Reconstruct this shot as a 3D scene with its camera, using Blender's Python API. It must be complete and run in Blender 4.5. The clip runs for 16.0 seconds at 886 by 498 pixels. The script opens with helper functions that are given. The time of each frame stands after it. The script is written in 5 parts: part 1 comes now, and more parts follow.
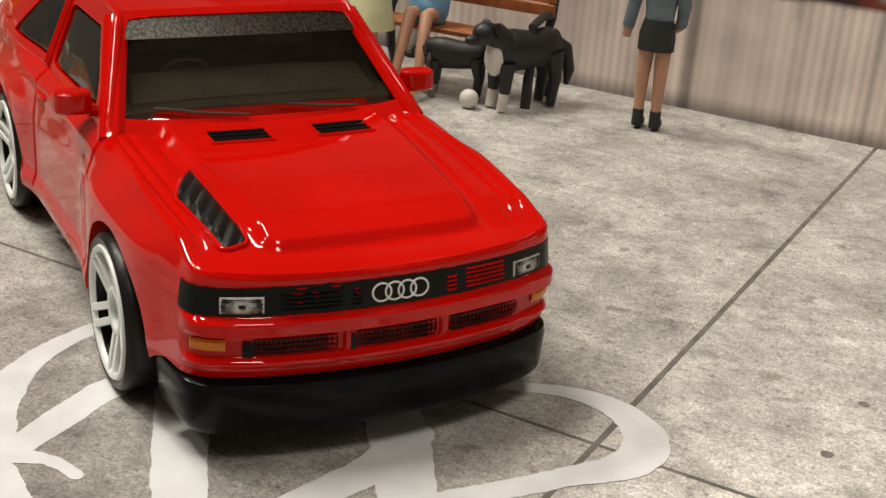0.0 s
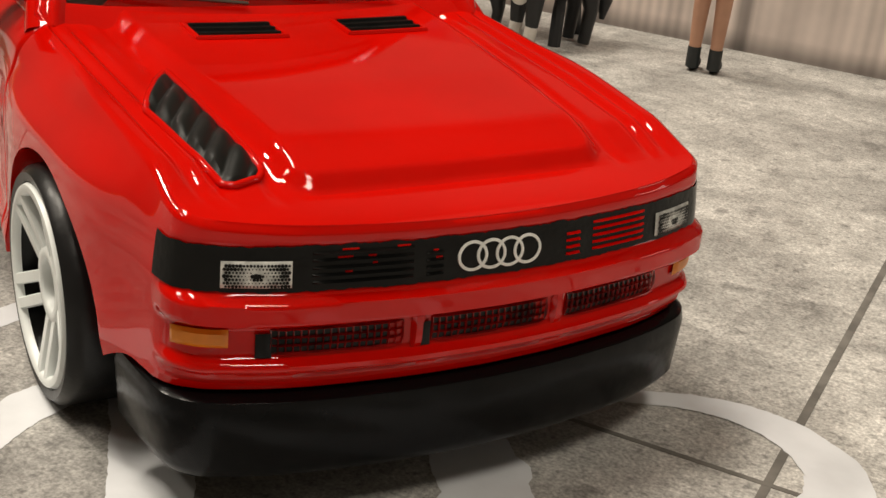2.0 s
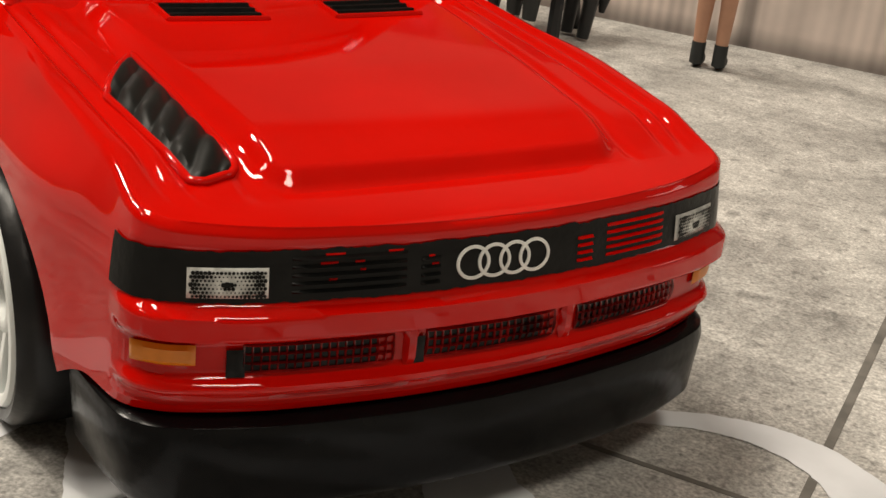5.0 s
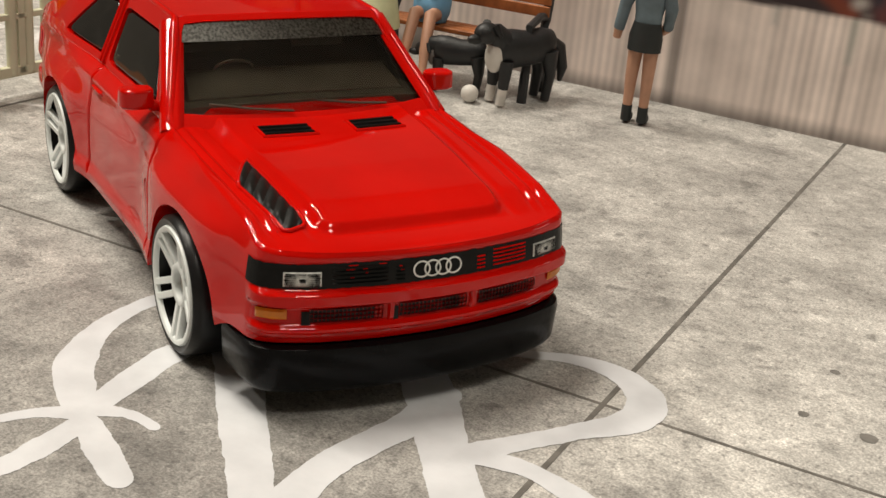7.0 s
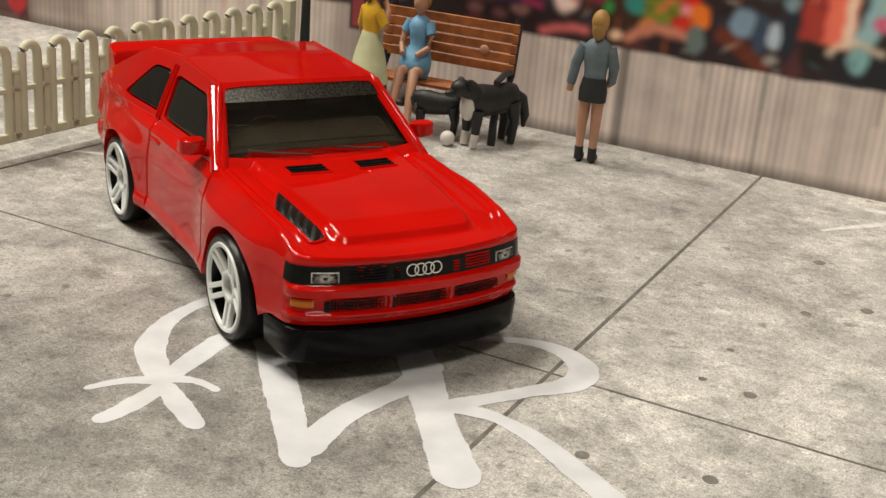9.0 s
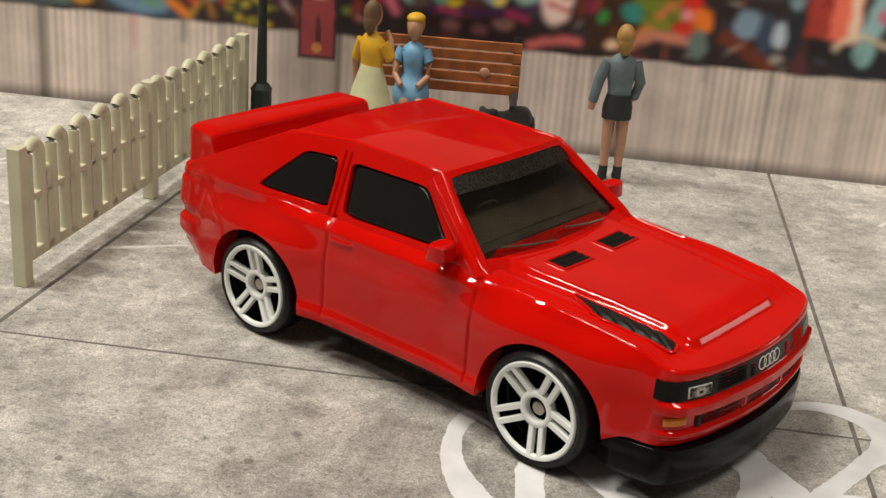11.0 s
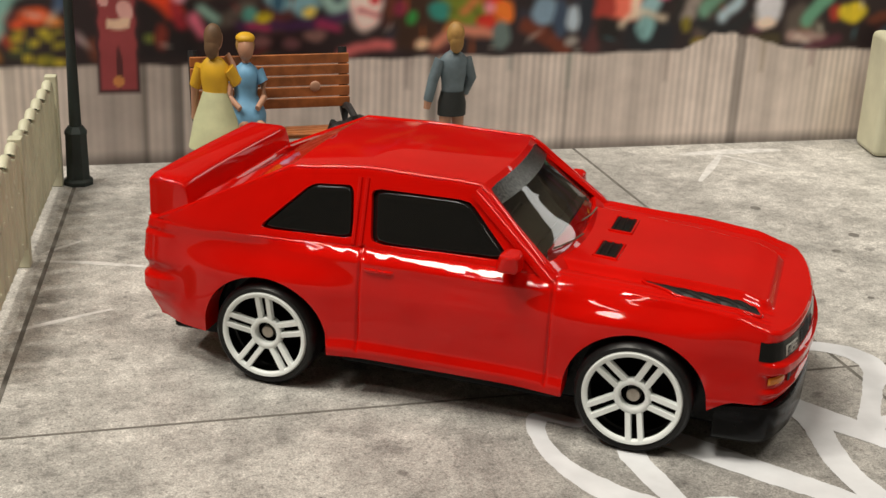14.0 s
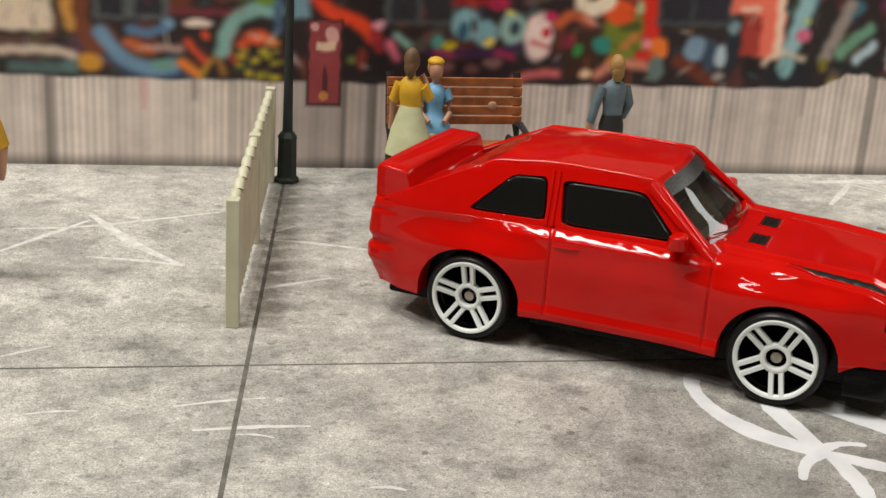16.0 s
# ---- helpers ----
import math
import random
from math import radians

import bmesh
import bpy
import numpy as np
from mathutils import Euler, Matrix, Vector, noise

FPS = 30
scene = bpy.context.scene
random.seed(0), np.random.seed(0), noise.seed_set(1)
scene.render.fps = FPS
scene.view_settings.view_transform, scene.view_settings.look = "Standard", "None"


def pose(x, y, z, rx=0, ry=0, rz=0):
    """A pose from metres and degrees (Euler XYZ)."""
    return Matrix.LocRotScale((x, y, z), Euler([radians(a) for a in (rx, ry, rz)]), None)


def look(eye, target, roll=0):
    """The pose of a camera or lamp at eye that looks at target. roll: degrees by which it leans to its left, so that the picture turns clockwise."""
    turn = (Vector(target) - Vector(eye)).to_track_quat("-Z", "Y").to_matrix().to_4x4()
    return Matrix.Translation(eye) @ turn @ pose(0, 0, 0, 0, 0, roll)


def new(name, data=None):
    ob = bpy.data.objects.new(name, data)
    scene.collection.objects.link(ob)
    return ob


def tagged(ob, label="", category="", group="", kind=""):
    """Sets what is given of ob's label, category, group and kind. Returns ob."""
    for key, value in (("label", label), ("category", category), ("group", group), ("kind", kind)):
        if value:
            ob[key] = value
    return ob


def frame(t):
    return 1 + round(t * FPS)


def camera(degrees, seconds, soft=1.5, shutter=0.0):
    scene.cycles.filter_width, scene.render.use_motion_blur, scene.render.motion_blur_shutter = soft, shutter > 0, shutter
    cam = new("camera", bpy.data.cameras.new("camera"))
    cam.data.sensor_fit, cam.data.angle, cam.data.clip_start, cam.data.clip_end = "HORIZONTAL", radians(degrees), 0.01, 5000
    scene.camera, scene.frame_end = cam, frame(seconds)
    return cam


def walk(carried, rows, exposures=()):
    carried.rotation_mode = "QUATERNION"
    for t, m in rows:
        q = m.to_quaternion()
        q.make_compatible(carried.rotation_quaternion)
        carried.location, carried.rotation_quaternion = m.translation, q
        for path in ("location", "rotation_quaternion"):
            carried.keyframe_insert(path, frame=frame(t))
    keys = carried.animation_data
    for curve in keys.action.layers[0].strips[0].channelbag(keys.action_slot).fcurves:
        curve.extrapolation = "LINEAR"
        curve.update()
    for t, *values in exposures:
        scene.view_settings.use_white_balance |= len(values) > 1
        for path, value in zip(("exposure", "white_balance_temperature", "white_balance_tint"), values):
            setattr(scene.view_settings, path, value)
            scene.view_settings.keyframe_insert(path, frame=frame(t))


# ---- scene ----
S = 0.0092  # metres for one unit of the plan (a toy car's wheelbase is four units)
HEADING = -32.82  # the car's turn on the mat
cam = camera(38.0, 16.0)
PATH = [
    (0, (7.096, -8.745, 4.788), (3.161, -1.404, 1.378), 4.28),
    (0.5, (7.052, -8.583, 4.725), (3.226, -1.183, 1.318), 4.38),
    (1, (6.861, -8.187, 4.584), (3.011, -0.830, 1.113), 4.26),
    (1.5, (5.727, -7.324, 3.937), (2.310, 0.252, 0.483), 6.09),
    (2, (5.094, -6.660, 3.375), (1.559, 0.851, -0.102), 5.84),
    (2.5, (4.851, -6.341, 3.170), (1.267, 1.097, -0.412), 5.77),
    (3, (4.709, -6.139, 3.095), (1.120, 1.245, -0.592), 6.01),
    (3.5, (4.746, -6.176, 3.092), (1.105, 1.211, -0.536), 5.80),
    (4, (4.773, -6.189, 3.103), (1.147, 1.253, -0.427), 5.86),
    (4.5, (4.798, -6.166, 3.106), (1.229, 1.341, -0.345), 5.93),
    (5, (4.820, -6.149, 3.148), (1.350, 1.398, -0.315), 6.36),
    (5.2, (4.791, -6.188, 3.185), (1.464, 1.416, -0.295), 6.92),
    (7.3, (7.437, -10.368, 5.315), (3.681, -2.960, 1.849), 5.15),
    (7.5, (7.462, -10.406, 5.268), (3.681, -2.983, 1.861), 5.13),
    (8, (7.468, -10.388, 5.300), (3.681, -2.968, 1.894), 5.06),
    (8.5, (8.315, -12.278, 5.935), (4.597, -4.753, 2.688), 5.10),
    (9, (8.703, -13.041, 6.211), (5.045, -5.467, 3.009), 4.90),
    (9.5, (7.442, -13.443, 6.318), (4.172, -5.689, 3.127), 5.08),
    (9.7, (6.463, -13.429, 6.549), (3.343, -5.653, 3.262), 4.24),
    (11.8, (-1.104, -13.276, 6.546), (-0.277, -4.907, 3.341), 4.10),
    (12, (-1.568, -13.120, 6.467), (-0.394, -4.781, 3.293), 3.47),
    (12.5, (-2.613, -13.173, 6.459), (-0.878, -4.932, 3.285), 2.51),
    (13, (-3.130, -13.071, 6.430), (-1.139, -4.884, 3.267), 2.35),
    (13.5, (-3.634, -12.913, 6.389), (-1.464, -4.772, 3.225), 2.44),
    (14, (-4.061, -12.901, 6.388), (-1.762, -4.790, 3.239), 2.57),
    (14.5, (-4.486, -12.877, 6.359), (-2.116, -4.772, 3.245), 2.71),
    (15, (-4.813, -13.019, 6.390), (-2.490, -4.881, 3.329), 3.00),
    (15.5, (-5.323, -13.713, 6.442), (-3.223, -5.481, 3.472), 3.28),
    (16, (-5.684, -15.640, 6.550), (-4.106, -7.259, 3.675), 3.56),
]
EXPOSURES = [(0, 0.02, 6500, 9.5), (1, 0.04, 6500, 9.5), (1.6, 0.10, 6700, 10), (5.2, 0.08, 6700, 10), (7.3, 0.02, 6500, 9.5), (9, 0.02, 6470, 9), (12, -0.02, 6500, 9), (14, -0.02, 6380, 8.5), (16, -0.01, 6150, 8)]
walk(cam, [(t, look(Vector(eye) * S, Vector(target) * S, roll)) for t, eye, target, roll in PATH], EXPOSURES)

# ---- light: an indoor room with unseen lamps, placed by shadows and highlights ----
world = bpy.data.worlds.new("world")
scene.world = world
world.use_nodes = True
world.node_tree.nodes["Background"].inputs[0].default_value = (1.0, 0.93, 0.85, 1)
world.node_tree.nodes["Background"].inputs[1].default_value = 0.08


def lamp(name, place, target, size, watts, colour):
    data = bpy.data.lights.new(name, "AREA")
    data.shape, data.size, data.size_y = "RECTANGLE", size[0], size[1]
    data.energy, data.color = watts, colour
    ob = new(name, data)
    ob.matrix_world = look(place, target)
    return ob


WARM = (1.0, 0.92, 0.80)
lamp("unseen_panel", (-0.52, -0.07, 1.38), (0, 0, 0), (0.7, 0.14), 15.5, WARM)
# unseen tube, placed for the white highlight lines on pillar and belt
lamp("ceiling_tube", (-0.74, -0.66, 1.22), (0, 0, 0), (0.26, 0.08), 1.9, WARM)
lamp("ceiling_spot", (-0.98, -0.08, 1.20), (0, 0, 0), (0.11, 0.11), 7.5, WARM)
# fill lamp added to brighten the nose, no such source in view
lamp("unseen_panel", (0.50, -0.42, 1.35), (0, 0, 0), (0.3, 0.3), 6.6, WARM)
# added where the windscreen mirrors something bright; no window is in view
lamp("screen_reflection_lamp", (1.12, 0.68, 0.41), (0, 0, 0.02), (0.26, 0.20), 0.50, (1.0, 0.97, 0.9))


# ---- materials ----
def srgb(r, g, b):
    return tuple((c / 255 / 12.92) if c <= 10 else ((c / 255 + 0.055) / 1.055) ** 2.4 for c in (r, g, b))


def material(name, colour, rough=0.5, metal=0.0, coat=0.0, spots=0.0, scale=300.0, bump=0.0, bump_scale=900.0, rough_var=0.0):
    """A Principled material whose colour, gloss and relief vary with two sizes of noise."""
    m = bpy.data.materials.new(name)
    m.use_nodes = True
    nt = m.node_tree
    p = nt.nodes["Principled BSDF"]
    p.inputs["Base Color"].default_value = (*colour, 1)
    p.inputs["Roughness"].default_value = rough
    p.inputs["Metallic"].default_value = metal
    p.inputs["Coat Weight"].default_value = coat
    p.inputs["Coat Roughness"].default_value = 0.03
    co = nt.nodes.new("ShaderNodeTexCoord")
    if spots:
        n = nt.nodes.new("ShaderNodeTexNoise")
        n.inputs["Scale"].default_value, n.inputs["Detail"].default_value = scale, 6
        nt.links.new(co.outputs["Object"], n.inputs["Vector"])
        mix = nt.nodes.new("ShaderNodeMix")
        mix.data_type, mix.blend_type = "RGBA", "MULTIPLY"
        ramp = nt.nodes.new("ShaderNodeMapRange")
        ramp.inputs[1].default_value, ramp.inputs[2].default_value = 0.35, 0.65
        ramp.inputs[3].default_value, ramp.inputs[4].default_value = 1 - spots, 1 + spots * 0.4
        nt.links.new(n.outputs["Fac"], ramp.inputs[0])
        mix.inputs[0].default_value = 1
        mix.inputs[6].default_value = (*colour, 1)
        nt.links.new(ramp.outputs[0], mix.inputs[7])
        nt.links.new(mix.outputs[2], p.inputs["Base Color"])
    if rough_var:
        n2 = nt.nodes.new("ShaderNodeTexNoise")
        n2.inputs["Scale"].default_value, n2.inputs["Detail"].default_value = scale * 0.6, 4
        nt.links.new(co.outputs["Object"], n2.inputs["Vector"])
        r2 = nt.nodes.new("ShaderNodeMapRange")
        r2.inputs[3].default_value, r2.inputs[4].default_value = max(0.02, rough - rough_var), rough + rough_var
        nt.links.new(n2.outputs["Fac"], r2.inputs[0])
        nt.links.new(r2.outputs[0], p.inputs["Roughness"])
    if bump:
        n3 = nt.nodes.new("ShaderNodeTexNoise")
        n3.inputs["Scale"].default_value, n3.inputs["Detail"].default_value = bump_scale, 3
        nt.links.new(co.outputs["Object"], n3.inputs["Vector"])
        b = nt.nodes.new("ShaderNodeBump")
        b.inputs["Strength"].default_value, b.inputs["Distance"].default_value = bump, 0.0002
        nt.links.new(n3.outputs["Fac"], b.inputs["Height"])
        nt.links.new(b.outputs["Normal"], p.inputs["Normal"])
    return m


RED = material("red_enamel", (0.55, 0.003, 0.001), 0.35, coat=1.0, spots=0.10, scale=120, bump=0.32, bump_scale=520, rough_var=0.06)
RED.node_tree.nodes["Principled BSDF"].inputs["Specular IOR Level"].default_value = 0.0
RED.node_tree.nodes["Principled BSDF"].inputs["Coat IOR"].default_value = 1.39
RED_DULL = material("red_enamel_thin", (0.42, 0.008, 0.008), 0.4, coat=0.5, spots=0.25, scale=500, bump=0.2, bump_scale=900)
RED_DARK = material("red_enamel_smudged", (0.30, 0.006, 0.005), 0.3, coat=1.0, spots=0.7, scale=900, bump=0.5, bump_scale=1500)
DUCT = material("duct_black", (0.006, 0.0065, 0.006), 0.48, spots=0.3, scale=700)
BLACK = material("black_plastic", (0.003, 0.003, 0.0034), 0.20, spots=0.3, scale=400, bump=0.1, bump_scale=1500, rough_var=0.1)
TYRE = material("tyre_plastic", (0.009, 0.009, 0.0095), 0.34, spots=0.3, scale=500, bump=0.15, bump_scale=1200)
DECAL = material("black_print", (0.006, 0.0063, 0.006), 0.30, spots=0.3, scale=900, bump=0.15, bump_scale=2500)
for m in (BLACK, TYRE, DECAL, DUCT):
    m.node_tree.nodes["Principled BSDF"].inputs["Specular IOR Level"].default_value = 0.28
DECAL.node_tree.nodes["Principled BSDF"].inputs["Specular IOR Level"].default_value = 0.16
BLACK.node_tree.nodes["Principled BSDF"].inputs["Specular IOR Level"].default_value = 0.11
MATT = material("matt_black", (0.004, 0.004, 0.004), 0.9, spots=0.2)
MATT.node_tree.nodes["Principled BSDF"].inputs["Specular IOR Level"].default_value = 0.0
WHITE = material("white_plastic", (0.80, 0.84, 0.83), 0.36, spots=0.06, scale=300, bump=0.1, bump_scale=1200)
SILVER = material("silver_print", (0.64, 0.65, 0.62), 0.42, metal=0.1, spots=0.35, scale=2200, bump=0.3, bump_scale=3000)
LOGO = material("pale_print", (0.82, 0.83, 0.80), 0.4, spots=0.12, scale=1500)
ORANGE = material("orange_print", (0.74, 0.22, 0.006), 0.35, spots=0.2, scale=700)
STEEL = material("axle_steel", (0.42, 0.38, 0.33), 0.34, metal=0.9, spots=0.3, scale=900)
SPARKLE = material("speckled_film", (0.17, 0.17, 0.16), 0.28, metal=1.0, spots=0.6, scale=4200, bump=0.12, bump_scale=4600)
CREAM = material("cream_plastic", (0.62, 0.61, 0.45), 0.5, spots=0.12, scale=160, bump=0.2, bump_scale=900)
IRON = material("dark_iron", (0.02, 0.022, 0.024), 0.5, spots=0.3, scale=300, bump=0.3, bump_scale=900)
GREEN_IRON = material("green_black_iron", (0.016, 0.026, 0.024), 0.55, spots=0.3, scale=300)
WOOD = material("orange_wood", (0.40, 0.13, 0.035), 0.5, spots=0.4, scale=420, bump=0.3, bump_scale=700)
PAINT = material("white_floor_paint", (0.67, 0.685, 0.71), 0.55, spots=0.10, scale=260, bump=0.1, bump_scale=1500)
SPOT = material("spot_print", (0.20, 0.19, 0.175), 0.6, spots=0.3, scale=700)
FAINT = material("worn_paint_and_light_gaps", (0.70, 0.69, 0.67), 0.6, spots=0.20, scale=700)
JOINT = material("joint_print", (0.15, 0.14, 0.125), 0.7, spots=0.35, scale=500)
PLASTER = material("room_plaster", (0.36, 0.335, 0.295), 0.8, spots=0.1, scale=3)
CEILING_PAINT = material("ceiling_paint", (0.72, 0.68, 0.62), 0.8, spots=0.1, scale=3)
DARKGLASS = material("smoked_window", (0.008, 0.008, 0.0075), 0.05, coat=0.0, bump=0.08, bump_scale=140)
DARKGLASS.node_tree.nodes["Principled BSDF"].inputs["Specular IOR Level"].default_value = 0.35
INNER = material("moulded_interior", (0.10, 0.092, 0.072), 0.20, spots=0.3, scale=200)


def smoked_glass():
    m = bpy.data.materials.new("clear_smoked_glass")
    m.use_nodes = True
    nt = m.node_tree
    p = nt.nodes["Principled BSDF"]
    p.inputs["Base Color"].default_value = (0.74, 0.71, 0.62, 1)
    p.inputs["Roughness"].default_value, p.inputs["IOR"].default_value = 0.03, 1.5
    p.inputs["Transmission Weight"].default_value = 1.0
    co, n, b = nt.nodes.new("ShaderNodeTexCoord"), nt.nodes.new("ShaderNodeTexNoise"), nt.nodes.new("ShaderNodeBump")
    n.inputs["Scale"].default_value, n.inputs["Detail"].default_value = 170, 2
    b.inputs["Strength"].default_value, b.inputs["Distance"].default_value = 0.08, 0.0006
    nt.links.new(co.outputs["Object"], n.inputs["Vector"])
    nt.links.new(n.outputs["Fac"], b.inputs["Height"])
    nt.links.new(b.outputs["Normal"], p.inputs["Normal"])
    return m


GLASS = smoked_glass()


def concrete():
    """Printed concrete: broad clouds, stains, fine grain and dark pits."""
    m = bpy.data.materials.new("printed_concrete")
    m.use_nodes = True
    nt = m.node_tree
    p = nt.nodes["Principled BSDF"]
    p.inputs["Roughness"].default_value = 0.5
    co = nt.nodes.new("ShaderNodeTexCoord")

    def layer(scale, detail, lo, hi, dark, light, rough=0.6):
        n = nt.nodes.new("ShaderNodeTexNoise")
        n.inputs["Scale"].default_value, n.inputs["Detail"].default_value, n.inputs["Roughness"].default_value = scale, detail, rough
        nt.links.new(co.outputs["Object"], n.inputs["Vector"])
        r = nt.nodes.new("ShaderNodeMapRange")
        r.inputs[1].default_value, r.inputs[2].default_value, r.inputs[3].default_value, r.inputs[4].default_value = lo, hi, dark, light
        nt.links.new(n.outputs["Fac"], r.inputs[0])
        return r.outputs[0]

    def times(a, b):
        x = nt.nodes.new("ShaderNodeMath")
        x.operation = "MULTIPLY"
        nt.links.new(a, x.inputs[0])
        nt.links.new(b, x.inputs[1])
        return x.outputs[0]

    total = times(layer(28, 4, 0.35, 0.65, 0.78, 1.12), layer(130, 3, 0.35, 0.65, 0.70, 1.13, 0.6))
    total = times(total, layer(900, 2, 0.3, 0.7, 0.84, 1.10))
    total = times(total, layer(190, 5, 0.54, 0.72, 1.0, 0.60, 0.65))
    total = times(total, layer(5200, 3, 0.3, 0.7, 0.70, 1.22))
    total = times(total, layer(1500, 2, 0.575, 0.69, 1.0, 0.62))
    total = times(total, layer(430, 5, 0.36, 0.64, 0.84, 1.15, 0.7))
    total = times(total, layer(260, 2, 0.66, 0.74, 1.0, 0.55))
    total = times(total, layer(2600, 3, 0.34, 0.66, 0.76, 1.18, 0.7))
    # broad tones: a dark, mottled patch round the painted letters, paler areas to either side
    warp, shift = nt.nodes.new("ShaderNodeTexNoise"), nt.nodes.new("ShaderNodeVectorMath")
    warp.inputs["Scale"].default_value, warp.inputs["Detail"].default_value = 45, 3
    shift.operation = "MULTIPLY_ADD"
    shift.inputs[1].default_value = (2.6 * S, 2.6 * S, 0)
    nt.links.new(co.outputs["Object"], warp.inputs["Vector"])
    nt.links.new(warp.outputs["Color"], shift.inputs[0])
    nt.links.new(co.outputs["Object"], shift.inputs[2])

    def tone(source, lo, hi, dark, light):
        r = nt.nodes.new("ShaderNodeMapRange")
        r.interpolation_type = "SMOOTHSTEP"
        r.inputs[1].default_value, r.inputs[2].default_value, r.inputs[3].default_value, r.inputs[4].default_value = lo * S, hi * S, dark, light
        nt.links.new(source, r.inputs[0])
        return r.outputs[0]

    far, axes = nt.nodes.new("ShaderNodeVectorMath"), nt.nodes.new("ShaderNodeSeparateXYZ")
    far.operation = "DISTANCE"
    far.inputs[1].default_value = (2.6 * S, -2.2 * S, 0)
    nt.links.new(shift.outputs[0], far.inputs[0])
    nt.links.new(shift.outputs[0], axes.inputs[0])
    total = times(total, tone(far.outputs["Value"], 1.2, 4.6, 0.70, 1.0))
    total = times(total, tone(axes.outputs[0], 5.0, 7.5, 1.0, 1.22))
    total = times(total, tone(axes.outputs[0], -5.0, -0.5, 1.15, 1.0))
    mix = nt.nodes.new("ShaderNodeMix")
    mix.data_type, mix.blend_type = "RGBA", "MULTIPLY"
    mix.inputs[0].default_value = 1
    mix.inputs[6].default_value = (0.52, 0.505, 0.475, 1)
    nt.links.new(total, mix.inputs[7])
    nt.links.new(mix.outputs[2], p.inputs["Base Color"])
    return m


CONCRETE = concrete()


def print_material():
    """The backdrop's colour print: the colours are a property of the sheet's mesh, with fine paper grain over them."""
    m = bpy.data.materials.new("backdrop_print")
    m.use_nodes = True
    nt = m.node_tree
    p = nt.nodes["Principled BSDF"]
    p.inputs["Roughness"].default_value = 0.55
    a = nt.nodes.new("ShaderNodeAttribute")
    a.attribute_name = "print"
    co, n, r = nt.nodes.new("ShaderNodeTexCoord"), nt.nodes.new("ShaderNodeTexNoise"), nt.nodes.new("ShaderNodeMapRange")
    n.inputs["Scale"].default_value, n.inputs["Detail"].default_value = 220, 5
    r.inputs[3].default_value, r.inputs[4].default_value = 1.25, 1.95
    mix = nt.nodes.new("ShaderNodeMix")
    mix.data_type, mix.blend_type = "RGBA", "MULTIPLY"
    mix.inputs[0].default_value = 1
    nt.links.new(co.outputs["Object"], n.inputs["Vector"])
    nt.links.new(n.outputs["Fac"], r.inputs[0])
    nt.links.new(a.outputs["Color"], mix.inputs[6])
    nt.links.new(r.outputs[0], mix.inputs[7])
    nt.links.new(mix.outputs[2], p.inputs["Base Color"])
    return m


PRINT = print_material()


# ---- building helpers (all lengths in units of the plan) ----
def mesh_of(bm, name, mats, smooth=True, sharp=40):
    for v in bm.verts:
        v.co *= S
    bmesh.ops.recalc_face_normals(bm, faces=bm.faces)
    me = bpy.data.meshes.new(name)
    bm.to_mesh(me)
    bm.free()
    for m in mats if isinstance(mats, (list, tuple)) else [mats]:
        me.materials.append(m)
    if smooth:
        me.shade_smooth()
        me.set_sharp_from_angle(angle=radians(sharp))
    return me


def part(name, bm, mats, parent=None, label="", smooth=True, sharp=40, bevel=0.0, segments=3):
    ob = new(name, mesh_of(bm, name, mats, smooth, sharp))
    if parent:
        ob.parent = parent
    if label:
        ob["label"] = label
    if bevel:
        b = ob.modifiers.new("bevel", "BEVEL")
        b.width, b.segments, b.limit_method, b.angle_limit = bevel * S, segments, "ANGLE", radians(32)
        b.harden_normals = True
    return ob


def thing(name, place, turn, label, category, group=""):
    ob = new(name)
    ob.empty_display_size = 0.01
    ob.matrix_world = pose(place[0] * S, place[1] * S, place[2] * S, 0, 0, turn)
    return tagged(ob, label, category, group)


def add_box(bm, lo, hi, index=0):
    made = bmesh.ops.create_cube(bm, size=1)["verts"]
    for v in made:
        v.co = Vector([lo[i] + (v.co[i] + 0.5) * (hi[i] - lo[i]) for i in range(3)])
    for f in {f for v in made for f in v.link_faces}:
        f.material_index = index
    return made


def add_loft(bm, rings, closed=True, caps=True, index=0):
    """Skin rings of points, each as long as the others."""
    rows = [[bm.verts.new(p) for p in ring] for ring in rings]
    n = len(rows[0])
    for a, b in zip(rows, rows[1:]):
        for i in range(n if closed else n - 1):
            j = (i + 1) % n
            bm.faces.new((a[i], a[j], b[j], b[i])).material_index = index
    if caps and closed:
        for row in (rows[0], rows[-1]):
            bm.faces.new(row).material_index = index
    return rows


def add_tube(bm, points, radii, sides=10, index=0, flat=1.0):
    """A tapered tube along points; flat squeezes it sideways."""
    pts = [Vector(p) for p in points]
    radii = radii if isinstance(radii, (list, tuple)) else [radii] * len(pts)
    rings = []
    for i, p in enumerate(pts):
        way = (pts[min(i + 1, len(pts) - 1)] - pts[max(i - 1, 0)]).normalized()
        side = way.cross(Vector((0, 0, 1)) if abs(way.z) < 0.9 else Vector((1, 0, 0))).normalized()
        up = side.cross(way)
        rings.append([p + (side * math.cos(a) + up * math.sin(a) * flat) * radii[i] for a in (2 * math.pi * k / sides for k in range(sides))])
    return add_loft(bm, rings, index=index)


